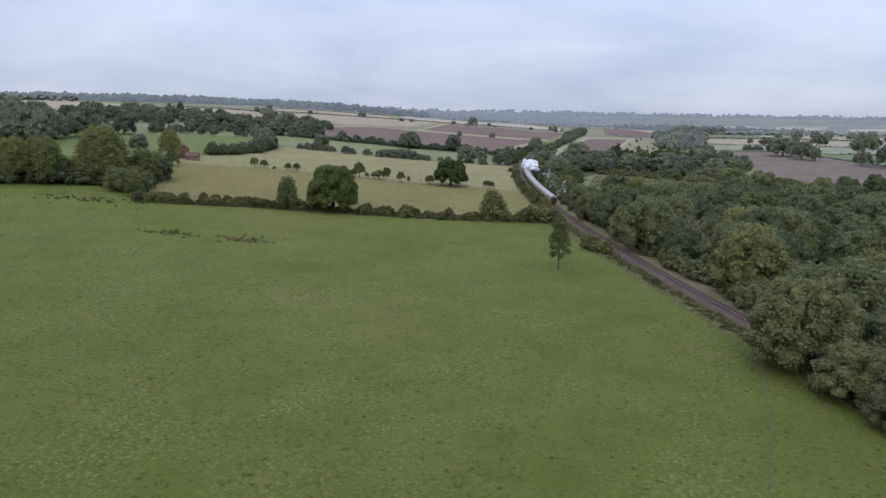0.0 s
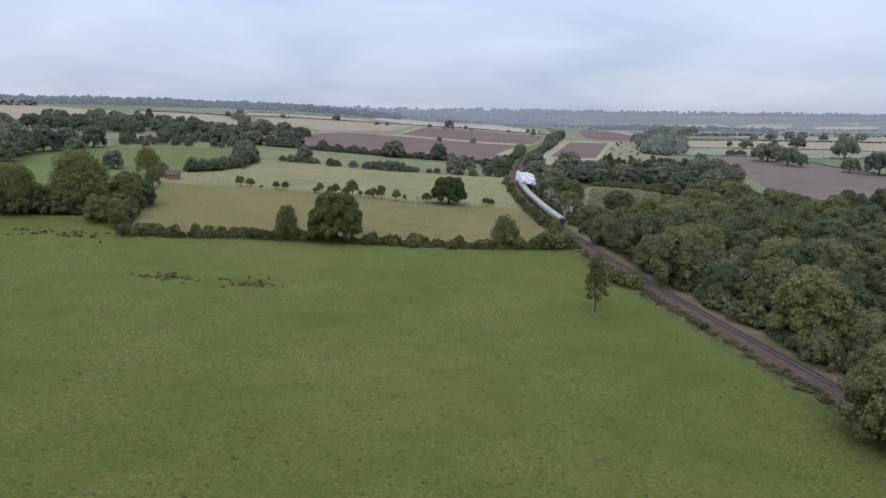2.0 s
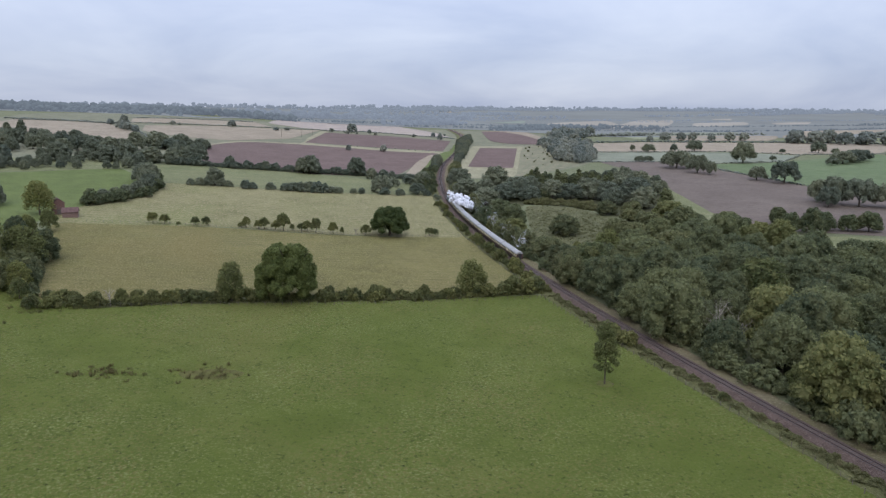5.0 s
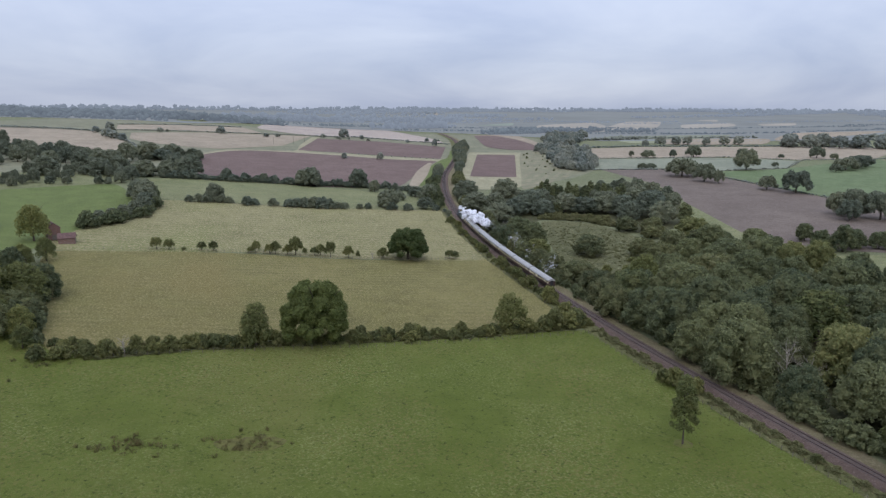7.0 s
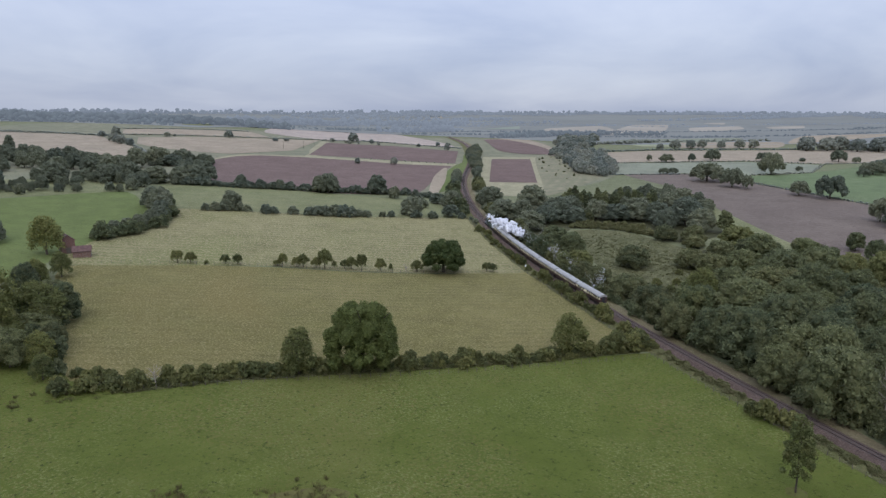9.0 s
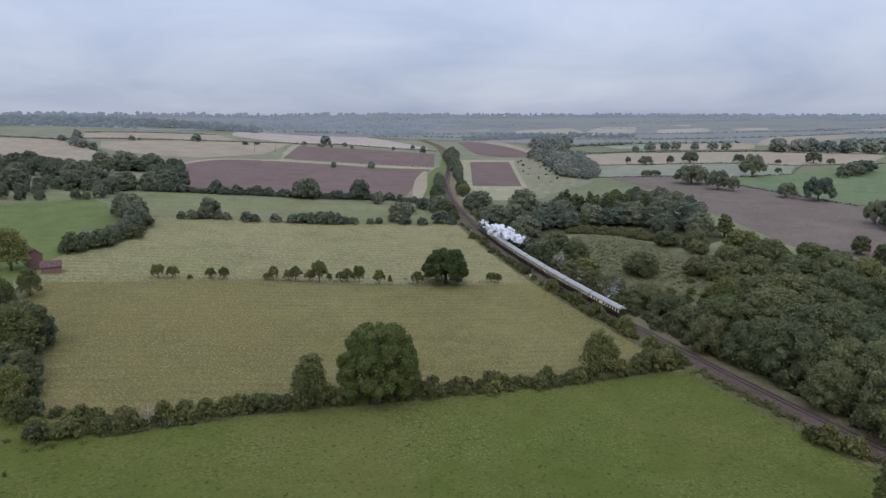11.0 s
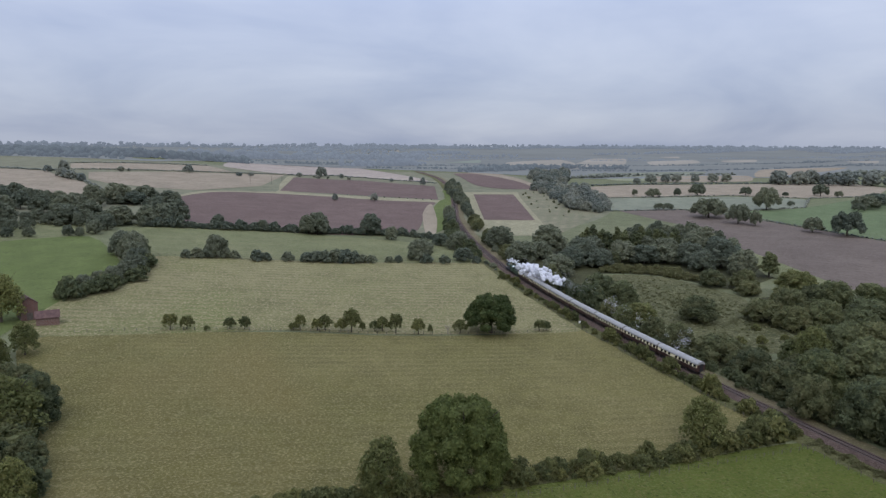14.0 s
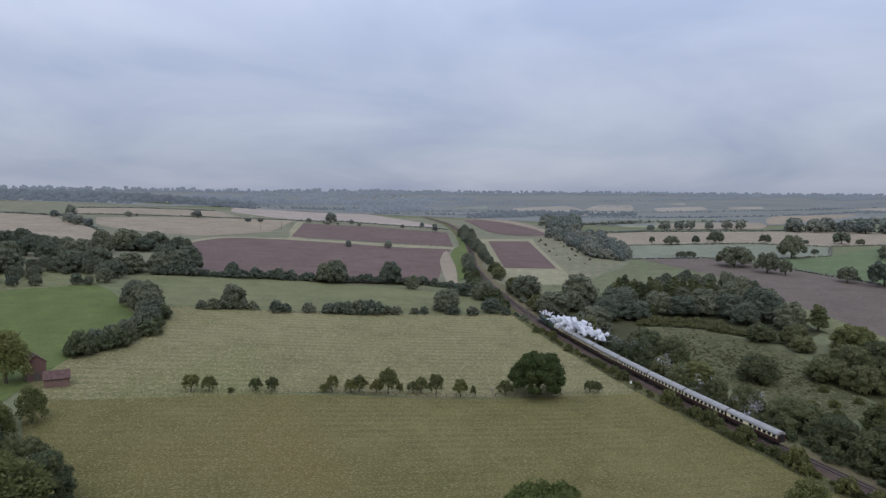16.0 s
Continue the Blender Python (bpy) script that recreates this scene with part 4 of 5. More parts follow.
for x, y, w, h in [(-160, 582, 17.2, 15.0), (-176, 597, 14.0, 12.2), (-194, 588, 13.6, 11.8), (-157, 556, 17.3, 12.2), (-146, 567, 13.4, 12.3), (-142, 655, 20.2, 13.6), (-126, 668, 16.7, 11.6), (-132, 651, 20.2, 9.6), (-111, 674, 10.7, 8.5), (-130, 560, 16.7, 10.9), (-116, 563, 13.6, 12.2), (-105, 566, 17.2, 13.0), (-140, 540, 9.5, 8.5), (-208, 518, 12.2, 14.0), (-186, 549, 17.2, 13.6), (-213, 474, 14.8, 14.0), (-219, 452, 15.9, 15.0), (-227, 440, 17.1, 17.0), (-231, 422, 16.4, 16.5), (-237, 411, 19.1, 18.0)]:
    grown("mid", x, y, w, h, "trees of the far western wood")
thicket("wood_undergrowth", "mid", scatter([(-205, 500), (-200, 545), (-180, 575), (-100, 572), (-100, 560), (-135, 548), (-160, 545), (-190, 500)], 7, 0.35, 0.6) + scatter([(-150, 640), (-100, 668), (-104, 680), (-150, 664)], 6, 0.35, 0.55), "low scrub between the far trees")
for x, y, w, h in [(-214, 883, 10, 11.5), (-195, 804, 11.1, 8.9), (-185, 792, 7.9, 7.8), (-224, 865, 7.6, 6.9), (-103, 939, 10.1, 9.3), (-167, 908, 7.1, 5.2), (-160, 913, 3.6, 3.5), (68, 968, 5.6, 6.2), (146, 887, 6.5, 9.7), (56, 738, 7.2, 7.7), (21, 738, 5.1, 6.1), (-51, 936, 7.7, 4.4), (-38, 946, 6.5, 4.5), (19, 975, 6.9, 5.4), (-205, 825, 10, 8.5), (-200, 815, 9, 8)]:
    grown("far", x, y, w, h, "trees along the stubble field hedges")
grove([(-330, 600), (-250, 575), (-195, 605), (-160, 600), (-150, 640), (-215, 650), (-260, 690), (-330, 680)], 12, ["mid"], 0.7, 1.2, "trees of the far western wood")
thicket("western_wood", "mid", scatter([(-215, 385), (-260, 362), (-420, 550), (-420, 640), (-310, 565)], 13, 0.95, 1.35), "dark wood beyond the western copse", "woodland")
tree("conifer", -253, 689, 1.15, 1.0)
tree("conifer", -262, 684, 1.0, 0.95)
for x, y, s in [(-174, 511, 0.45), (-165, 513, 0.45), (-149, 518, 0.5), (-144, 519, 0.4), (-138, 526, 0.7), (-134, 540, 0.7), (-190, 500, 0.5), (-205, 505, 0.7)]:
    tree("mid", x, y, s, group="shrubs on the pale grass strip")

# hedge along the pasture
hedge_line = [(x, 251.3 + 3.0 * math.sin((x + 40) / 45) + (3.5 if x > 10 else 0) * (x - 10) / 35 - 4 * max(0, -70 - x) / 22) for x in range(-94, 46, 2)]
for x, y in hedge_line:
    tree("bush", x, y + trng.uniform(-0.8, 0.8), trng.choice((0.42, 0.55, 0.7, 0.8, 0.95, 1.12)) * (1.08 if x < -58 else 1.0), trng.uniform(0.8, 1.5), group="hedge along the pasture")
    if trng.random() < 0.55:
        tree("bush", x + trng.uniform(-1, 1), y - trng.uniform(1.4, 2.8), trng.uniform(0.3, 0.6), trng.uniform(0.7, 1.4), group="hedge along the pasture")
for x, y, s in [(-66, 249, 1.15), (-72, 248.5, 1.2), (-79, 246, 1.0), (-62, 249, 1.1), (-48, 249.5, 1.1), (-27, 250, 1.15), (-12, 250.5, 1.2), (1, 251, 1.15), (12, 253, 1.2), (25, 255, 1.4), (31, 256, 1.4), (37, 257, 1.3)]:
    tree("bush", x, y, s, group="hedge along the pasture")

thicket("hedge_foot_weeds", "weed", [(x + trng.uniform(-1, 1), y - trng.uniform(0.6, 3.0), trng.uniform(0.12, 0.34), trng.uniform(0.4, 1.0)) for x, y in hedge_line for _ in range(4)], "rank grass and weeds at the foot of the hedge")

# scrub on the railway's western side
for x, y, s in [(46, 462, 1.1), (44, 425, 0.8), (43, 394, 0.9), (43, 356, 1.0), (42.5, 331, 1.2), (43, 313, 1.15), (43.3, 300, 1.3), (44.2, 284, 1.4), (44.5, 270, 1.2), (44.5, 262, 1.4), (48.0, 211, 1.3), (50.6, 207, 1.25), (46.5, 214, 0.9), (34, 256, 1.7), (39, 257, 1.8), (42, 258, 1.6), (56, 172, 0.6)]:
    tree("bush", x, y, s, trng.uniform(0.95, 1.35), group="scrub along the railway")
for y in [256 + 2.4 * k for k in range(33)] + [338 + 4.6 * k for k in range(28)]:
    p = min(LINE, key=lambda q: abs(q.y - y))
    tree("bush", p.x - trng.uniform(4.4, 6.8), y + trng.uniform(-1, 1), trng.uniform(0.35, 0.95), trng.uniform(0.7, 1.5), group="scrub along the railway")
weeds = []
for k in range(820):
    y = 112 + 142 * trng.random()
    p = min(LINE, key=lambda q: abs(q.y - y))
    weeds.append((p.x - trng.triangular(3.2, 7.6, 4.2), y, trng.choice((0.12, 0.15, 0.18, 0.22, 0.28, 0.4)) * trng.uniform(0.8, 1.3), trng.uniform(0.35, 1.0)))
thicket("lineside_weeds", "weed", weeds, "tangled weeds and brambles along the railway fence")
thicket("wood_edge_scrub", "edge_bush", scatter([(77, 110), (71, 150), (67.3, 180), (63.3, 215), (60.0, 258), (63, 258), (66, 215), (70, 180), (74, 150), (80, 110)], 3.0, 0.8, 1.7), "dense low scrub along the wood's edge")
thicket("railway_scrub", "edge_bush", scatter([(52, 470), (60, 520), (70, 560), (82, 605), (78, 608), (62, 560), (50, 505), (47, 470)], 5.0, 0.8, 1.8), "scrub along the railway bank")
grove([(62, 455), (70, 505), (82, 550), (96, 605), (100, 605), (88, 550), (76, 505), (67, 455)], 5.0, ["bush", "willow"], 0.6, 1.0, "scrub along the railway beyond")

# trees of the east
for x, y, w, h in [(289, 585, 27, 15.8), (377, 618, 22, 21), (287, 550, 17, 15), (291, 537, 9, 12), (313, 480, 20, 17), (305, 500, 14, 11), (408, 748, 17, 13), (347, 740, 16, 10), (381, 746, 8, 9), (463, 739, 12, 10), (503, 725, 7, 5), (543, 717, 19, 14), (552, 702, 9, 7), (284, 642, 9, 6), (294, 643, 10, 5.5), (338, 759, 6, 7), (426, 640, 7, 5), (470, 600, 22, 12), (492, 612, 24, 13), (515, 628, 24, 12), (448, 588, 12, 8)]:
    tree("park", x, y, w / 20, h / w * 20 / 14, "large broad single tree on the eastern field edges" if w > 15 else "small single tree on the eastern field edges", "trees of the eastern fields")
for x, y, w, h in [(203, 345, 9, 10), (196, 327, 9, 10), (204, 322, 11, 12.6), (177, 348, 12, 8), (214, 326, 11, 10), (224, 322, 10, 9), (232, 318, 11, 10), (150, 340, 9, 9), (158, 344, 9, 8)]:
    tree("wood", x, y, w / 13, h / w * 13 / 13.5, "leafy tree at the corner of the brown field", "trees of the eastern fields")
for x, y in ((640, 872), (668, 862), (694, 852), (720, 842), (746, 830), (772, 815), (655, 888), (690, 878), (730, 860), (765, 840), (800, 820)):
    tree("far", x + trng.uniform(-6, 6), y + trng.uniform(-5, 5), trng.uniform(1.4, 2.0), 0.85, "tree of a dense far wood, leaves paled as haze", "trees of the dark eastern wood")
for x, y in ((500, 925), (520, 928), (548, 930), (575, 928), (600, 925), (470, 915), (440, 910)):
    tree("far", x, y + trng.uniform(-5, 5), trng.uniform(0.7, 1.3), 1.0, "hedgerow tree behind a stubble field", "trees behind the stubble field")
grove([(262, 845), (238, 756), (212, 661), (216, 624), (240, 645), (275, 730), (302, 800), (296, 850)], 10.5, ["pale_willow"], 0.7, 1.25, "trees of the valley wood")
grove([(330, 895), (290, 880), (330, 1000), (420, 1150), (470, 1150), (380, 980)], 14, ["far"], 0.6, 1.1, "trees of the valley wood")
thicket("field_scrub", "weed", [(x, y, s * 0.34, h) for x, y, s, h in scatter([(205, 650), (235, 680), (268, 735), (256, 815), (224, 792), (190, 700), (172, 610)], 14, 0.6, 1.9)], "low scrub dotted over a straw-coloured field")
grove([(108, 640), (102, 615), (126, 690), (158, 800), (190, 900), (184, 905), (150, 815)], 6, ["mid"], 0.5, 0.8, "trees along the railway beyond")
for x, y, w, h in [(83, 612, 9.5, 11.0), (88, 628, 9.0, 10.5), (80, 602, 8.0, 8.5), (91, 640, 7.5, 9.0), (77, 592, 6.5, 6.0), (50, 501, 13.0, 11.5), (19, 472, 14.5, 12.3), (41, 468, 10.6, 8.0), (44, 514, 10.3, 7.6)]:
    grown("mid", x, y, w, h, "round-headed trees beside the railway")
for i in range(9):
    tree("far", 44 + trng.uniform(-4, 4) if i == 0 else trng.uniform(-170, 170), 985 if i == 0 else trng.uniform(930, 980), 1.1 if i == 0 else trng.uniform(0.25, 0.45), group="trees on the skyline fields")


# far woods and hedges: masses that nobody could count
def far_wood(name, spots, label, seed, size=(9, 7), material=None):
    rng = np.random.RandomState(seed)
    verts, faces = [], []
    for x, y, s in spots:
        for k in range(4):
            r = s * rng.uniform(0.28, 0.62)
            v = ICO1[0] * (1 + 0.2 * rng.randn(len(ICO1[0]), 1)) * (size[0] * r * 0.6, size[0] * r * 0.6, size[1] * r * 0.62)
            cx, cy = x + rng.uniform(-5, 5) * s * size[0] / 9, y + rng.uniform(-4, 4) * s * size[0] / 9
            b = len(verts)
            z = land(cx, cy) + size[1] * s * rng.uniform(0.12, 0.72)
            verts += [(p[0] + cx, p[1] + cy, p[2] + z) for p in v]
            faces += [tuple(b + i for i in f) for f in ICO1[1]]
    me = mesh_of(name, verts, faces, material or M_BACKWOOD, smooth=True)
    return tagged(obj(name, me), label, "woodland", kind="stuff")


frng = random.Random(5)


def band(x0, y0, x1, y1, deep, lo, hi, gap=9.0):
    """A strip of wood from one end to the other, thinning out at both ends."""
    n = int(math.hypot(x1 - x0, y1 - y0) / gap)
    out = []
    for k in range(n):
        u = (k + frng.random()) / n
        thick = deep * math.sqrt(max(0.05, math.sin(math.pi * u)))
        for _ in range(1 + int(thick / 14)):
            out.append((x0 + (x1 - x0) * u, y0 + (y1 - y0) * u + frng.uniform(-0.5, 0.5) * thick, frng.uniform(lo, hi)))
    return out


spots = band(-1500, 1260, -420, 1230, 70, 1.5, 2.3, 8) + band(-560, 1215, -20, 1300, 60, 1.4, 2.2, 8) + band(-420, 1140, -190, 1150, 24, 0.9, 1.4, 8)
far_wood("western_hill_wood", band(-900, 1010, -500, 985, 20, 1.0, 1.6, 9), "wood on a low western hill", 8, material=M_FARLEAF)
# Backdrop woods: the haze over them is part of their own glow.
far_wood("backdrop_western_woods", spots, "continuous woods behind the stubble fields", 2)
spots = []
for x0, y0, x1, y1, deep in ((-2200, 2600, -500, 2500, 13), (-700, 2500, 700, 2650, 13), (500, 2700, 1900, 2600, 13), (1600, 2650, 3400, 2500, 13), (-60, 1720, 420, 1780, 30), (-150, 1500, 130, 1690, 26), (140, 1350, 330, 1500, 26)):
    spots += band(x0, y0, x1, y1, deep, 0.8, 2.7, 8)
far_wood("backdrop_skyline_woods", spots, "woods along the horizon, haze painted as glow", 1, material=M_SKYLINE)
far_wood("eastern_valley_wood", band(370, 985, 560, 1075, 16, 0.5, 1.1, 7) + band(560, 1075, 760, 1090, 8, 0.35, 0.8, 6) + band(900, 1010, 1250, 1090, 60, 0.9, 1.7), "woods and hedges across the eastern valley, leaves paled as haze", 9, material=M_FARLEAF)
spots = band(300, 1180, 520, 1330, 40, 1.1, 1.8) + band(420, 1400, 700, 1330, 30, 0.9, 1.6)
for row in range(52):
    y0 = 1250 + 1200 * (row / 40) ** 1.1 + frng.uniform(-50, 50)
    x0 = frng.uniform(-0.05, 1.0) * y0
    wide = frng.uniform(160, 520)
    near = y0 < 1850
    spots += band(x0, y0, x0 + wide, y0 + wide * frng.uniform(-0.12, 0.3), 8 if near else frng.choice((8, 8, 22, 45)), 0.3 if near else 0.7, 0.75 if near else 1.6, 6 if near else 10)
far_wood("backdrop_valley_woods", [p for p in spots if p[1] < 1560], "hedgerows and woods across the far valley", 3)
far_wood("backdrop_distant_woods", [p for p in spots if p[1] >= 1560], "far hedgerows and woods, haze painted as glow", 6, material=M_SKYLINE)


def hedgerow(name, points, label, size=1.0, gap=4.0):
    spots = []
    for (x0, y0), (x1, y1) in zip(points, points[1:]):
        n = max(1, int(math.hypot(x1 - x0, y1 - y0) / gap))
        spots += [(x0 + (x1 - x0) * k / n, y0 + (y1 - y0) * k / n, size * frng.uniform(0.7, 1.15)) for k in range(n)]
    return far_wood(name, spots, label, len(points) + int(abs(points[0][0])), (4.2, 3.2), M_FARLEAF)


hedgerow("hedgerow", [(228, 642), (304, 634), (318, 584), (318, 514), (318, 450)], "clipped hedge along a brown field", 0.55, 2.5)
hedgerow("hedgerow", [(278, 738), (441, 738), (503, 694), (609, 699), (640, 690)], "clipped hedge between stubble and crop", 0.6, 3)
hedgerow("hedgerow", [(300, 862), (422, 895), (676, 888), (770, 850)], "hedge behind a stubble field", 0.9, 3.0)
hedgerow("hedgerow", [(338, 614), (424, 622), (492, 684)], "clipped hedge between two fields", 0.6, 3)
hedgerow("hedgerow", [(7, 990), (68, 1004), (162, 928), (172, 915)], "hedge below a striped stubble field", 0.6, 2.0)
hedgerow("hedgerow", [(-213, 906), (-123, 940), (-50, 974), (5, 996)], "hedge between stubble fields", 0.62, 2.0)
hedgerow("hedgerow", [(-345, 915), (-274, 901), (-227, 883)], "hedge above a stubble field", 0.62, 2.0)
hedgerow("hedgerow", [(-224, 986), (-160, 1041), (-83, 1092)], "hedge below the western woods", 0.62, 2.2)
hedgerow("hedgerow", [(28, 790), (72, 768), (118, 742)], "low scrub between ploughed fields", 0.4, 7)
hedgerow("hedgerow", [(-330, 900), (-222, 885), (-190, 815), (-160, 725)], "hedge along a stubble field", 0.7, 2.6)


# ---- the train ----
M_CHOC = plain("brown_coach_paint", (0.050, 0.026, 0.022), 0.4, 0, 0.25, 0.8, 0.4)
M_CREAM = plain("cream_coach_paint", (0.66, 0.58, 0.36), 0.4, 0, 0.15, 0.8, 0.4)
M_ROOF = plain("weathered_grey_roof", (0.245, 0.238, 0.225), 0.75, 0, 0.22, 0.5, 0.3)
M_PANE = plain("dark_coach_window", (0.018, 0.02, 0.022), 0.08, 0, 0.1, 1.0, 0.6)
M_BLACK = plain("sooty_black_iron", (0.022, 0.022, 0.024), 0.5, 0, 0.3, 2.0, 0.4)
M_GREEN = plain("dark_green_engine_paint", (0.022, 0.045, 0.026), 0.35, 0, 0.2, 1.5, 0.5)
M_COAL = plain("coal", (0.018, 0.018, 0.019), 0.6, 0, 0.3, 3.0, 0.4, 0.8)
M_BRASS = plain("dull_brass", (0.45, 0.32, 0.12), 0.4, 0.9)


def prism(profile, y0, y1, bevel=0.0):
    """A closed (x, z) profile drawn out from y0 to y1."""
    bm = bmesh.new()
    ends = [[bm.verts.new((x, y, z)) for x, z in profile] for y in (y0, y1)]
    k = len(profile)
    for i in range(k):
        bm.faces.new((ends[0][i], ends[0][(i + 1) % k], ends[1][(i + 1) % k], ends[1][i]))
    bm.faces.new(ends[0][::-1])
    bm.faces.new(ends[1])
    bmesh.ops.recalc_face_normals(bm, faces=bm.faces[:])
    if bevel:
        bmesh.ops.bevel(bm, geom=[e for e in bm.edges], offset=bevel, segments=1, affect="EDGES")
    return bm


def block(x0, x1, y0, y1, z0, z1, bevel=0.02):
    return prism([(x0, z0), (x1, z0), (x1, z1), (x0, z1)], y0, y1, bevel)


def barrel(y0, y1, r0, r1, z, n=20, x=0.0):
    bm = bmesh.new()
    tube(bm, (x, y0, z), (x, y1, z), r0, r1, n)
    bm.faces.new(bm.verts[:n][::-1])
    return bm


def wheel_mesh(name, r, width=0.14):
    bm = bmesh.new()
    tube(bm, (-width / 2, 0, 0), (width / 2, 0, 0), r, r, 18)
    bm.faces.new(bm.verts[:18][::-1])
    tube(bm, (width / 2, 0, 0), (width / 2 + 0.06, 0, 0), r * 0.3, r * 0.25, 10)
    me = bpy.data.meshes.new(name)
    bm.to_mesh(me)
    bm.free()
    me.materials.append(M_BLACK)
    return me


def under(name, mesh, parent, x, y, z, rz=0):
    ob = obj(name, mesh, parent)
    ob.matrix_basis = pose(x, y, z, 0, 0, rz)
    return ob


ARC = [(1.36 * math.cos(a), 3.02 + 0.84 * math.sin(a) ** 0.9) for a in [math.pi * k / 12 for k in range(13)]]
WHEEL = wheel_mesh("wheel", 0.46)
PANE_BM = block(-0.012, 0.012, -0.52, 0.52, -0.36, 0.36, 0.01)
PANE = bpy.data.meshes.new("window")
PANE_BM.to_mesh(PANE)
PANE_BM.free()
PANE.materials.append(M_PANE)


def coach(guard=False):
    """A 17.7 m bogie coach: brown below the waist, cream round the windows, grey roof."""
    ob = tagged(new("railway_coach"), "brown and cream passenger coach with pale grey roof", "railway coach", "coaches of the steam train")
    half = 8.85
    part("body", prism([(-1.36, 1.02), (1.36, 1.02), (1.41, 1.5), (1.41, 2.08), (-1.41, 2.08), (-1.41, 1.5)], -half, half), M_CHOC, ob)
    part("upper_panel", prism([(-1.405, 2.08), (1.405, 2.08), (1.36, 3.02), (-1.36, 3.02)], -half + 0.02, half - 0.02), M_CREAM, ob, "cream upper panels")
    part("roof", prism([(1.40, 2.99), *[(x * 1.03, z) for x, z in ARC], (-1.40, 2.99)], -half - 0.05, half + 0.05), M_ROOF, ob, "weathered grey arched roof", smooth=False)
    part("cornice", prism([(-1.43, 2.94), (1.43, 2.94), (1.43, 3.0), (-1.43, 3.0)], -half, half), M_CHOC, ob)
    for k in range(4):
        part("ventilator", block(-0.16, 0.16, -6.6 + k * 4.3, -6.2 + k * 4.3, 3.78, 3.97), M_ROOF, ob)
    slots = [-7.9, -6.2, -4.5, -2.8, -1.1, 0.6, 2.3, 4.0, 5.7, 7.6] if not guard else [-7.8, -6.2, -4.6, -3.0, -1.4, 0.2, 3.4, 5.2, 6.8]
    for y in slots:
        for side in (-1, 1):
            w = under("window", PANE, ob, side * 1.392, y, 2.53)
            w.matrix_basis = w.matrix_basis @ Matrix.Rotation(radians(-2.7 * side), 4, "Y")
    for end in (-1, 1):
        part("end_panel", prism([(-1.37, 1.02), (1.37, 1.02), (1.37, 3.0), *[(x * 0.985, z - 0.03) for x, z in ARC[1:-1]], (-1.37, 3.0)], end * half, end * (half + 0.04)), M_CHOC, ob, "dark end wall")
        part("gangway", block(-0.55, 0.55, min(end * (half + 0.04), end * (half + 0.34)), max(end * (half + 0.04), end * (half + 0.34)), 1.15, 3.25, 0.04), M_BLACK, ob, "black corridor bellows")
        for side in (-1, 1):
            bm = barrel(0, 0.42, 0.09, 0.09, 0, 10)
            b = part("buffer", bm, M_BLACK, ob)
            b.matrix_basis = pose(side * 0.87, end * (half + 0.02) - (0.42 if end < 0 else 0), 1.06)
        bogie = part("bogie", block(-1.05, 1.05, -1.7, 1.7, 0.38, 0.8, 0.05), M_BLACK, ob)
        bogie.matrix_basis = pose(0, end * 6.1, 0)
        for y in (-1.3, 1.3):
            for side in (-0.76, 0.76):
                under("wheel", WHEEL, bogie, side, y, 0.46, 0 if side > 0 else 180)
    part("underframe", block(-1.2, 1.2, -half + 0.2, half - 0.2, 0.86, 1.03), M_BLACK, ob)
    part("battery_box", block(-1.15, 1.15, -1.6, 1.2, 0.42, 0.88), M_BLACK, ob)
    return ob


def put_on_rails(ob, s, length):
    (a, _), (b, _) = at_length(s - length * 0.35), at_length(s + length * 0.35)
    za, zb = rail_level(a), rail_level(b)
    d = b - a
    ob.matrix_basis = pose((a.x + b.x) / 2, (a.y + b.y) / 2, (za + zb) / 2, math.degrees(math.atan2(zb - za, d.length)), 0, math.degrees(math.atan2(-d.x, d.y)))


REAR = next(LEN[i] for i, p in enumerate(LINE) if p.y > 293)
PITCH = 18.4
first = coach(True)
put_on_rails(first, REAR + 9, 17.7)
second = coach()
put_on_rails(second, REAR + 9 + PITCH, 17.7)
for k in range(2, 7):
    c = copy_thing(second if k < 6 else first, Matrix())
    put_on_rails(c, REAR + 9 + PITCH * k, 17.7)

# tender and engine
NOSE = REAR + PITCH * 7
tender = tagged(new("tender"), "dark green coal tender behind the steam engine", "tender")
part("tank", block(-1.3, 1.3, -3.3, 3.3, 1.2, 2.9, 0.08), M_GREEN, tender)
bm = bmesh.new()
bmesh.ops.create_grid(bm, x_segments=8, y_segments=16, size=1)
for v in bm.verts:
    v.co = Vector((v.co.x * 1.15, v.co.y * 2.9 + 0.2, 2.88 + 0.45 * (1 - v.co.x**2) * (1 - v.co.y**4) + random.uniform(-0.06, 0.06)))
part("coal", bm, M_COAL, tender, "heaped black coal")
part("frame", block(-1.1, 1.1, -3.5, 3.5, 0.75, 1.2), M_BLACK, tender)
TWHEEL = wheel_mesh("wheel", 0.6)
for y in (-2.2, 0, 2.2):
    for side in (-0.76, 0.76):
        under("wheel", TWHEEL, tender, side, y, 0.6, 0 if side > 0 else 180)
put_on_rails(tender, NOSE + 3.6, 6.6)
engine = tagged(new("steam_locomotive"), "dark steam locomotive under a cloud of white steam", "steam locomotive")
part("boiler", barrel(-1.6, 4.2, 0.92, 0.82, 2.55, 24), M_GREEN, engine, "dark green boiler", True)
part("firebox", prism([(-0.95, 1.3), (0.95, 1.3), (0.98, 2.5), (0.7, 3.25), (0, 3.5), (-0.7, 3.25), (-0.98, 2.5)], -3.6, -1.5), M_GREEN, engine)
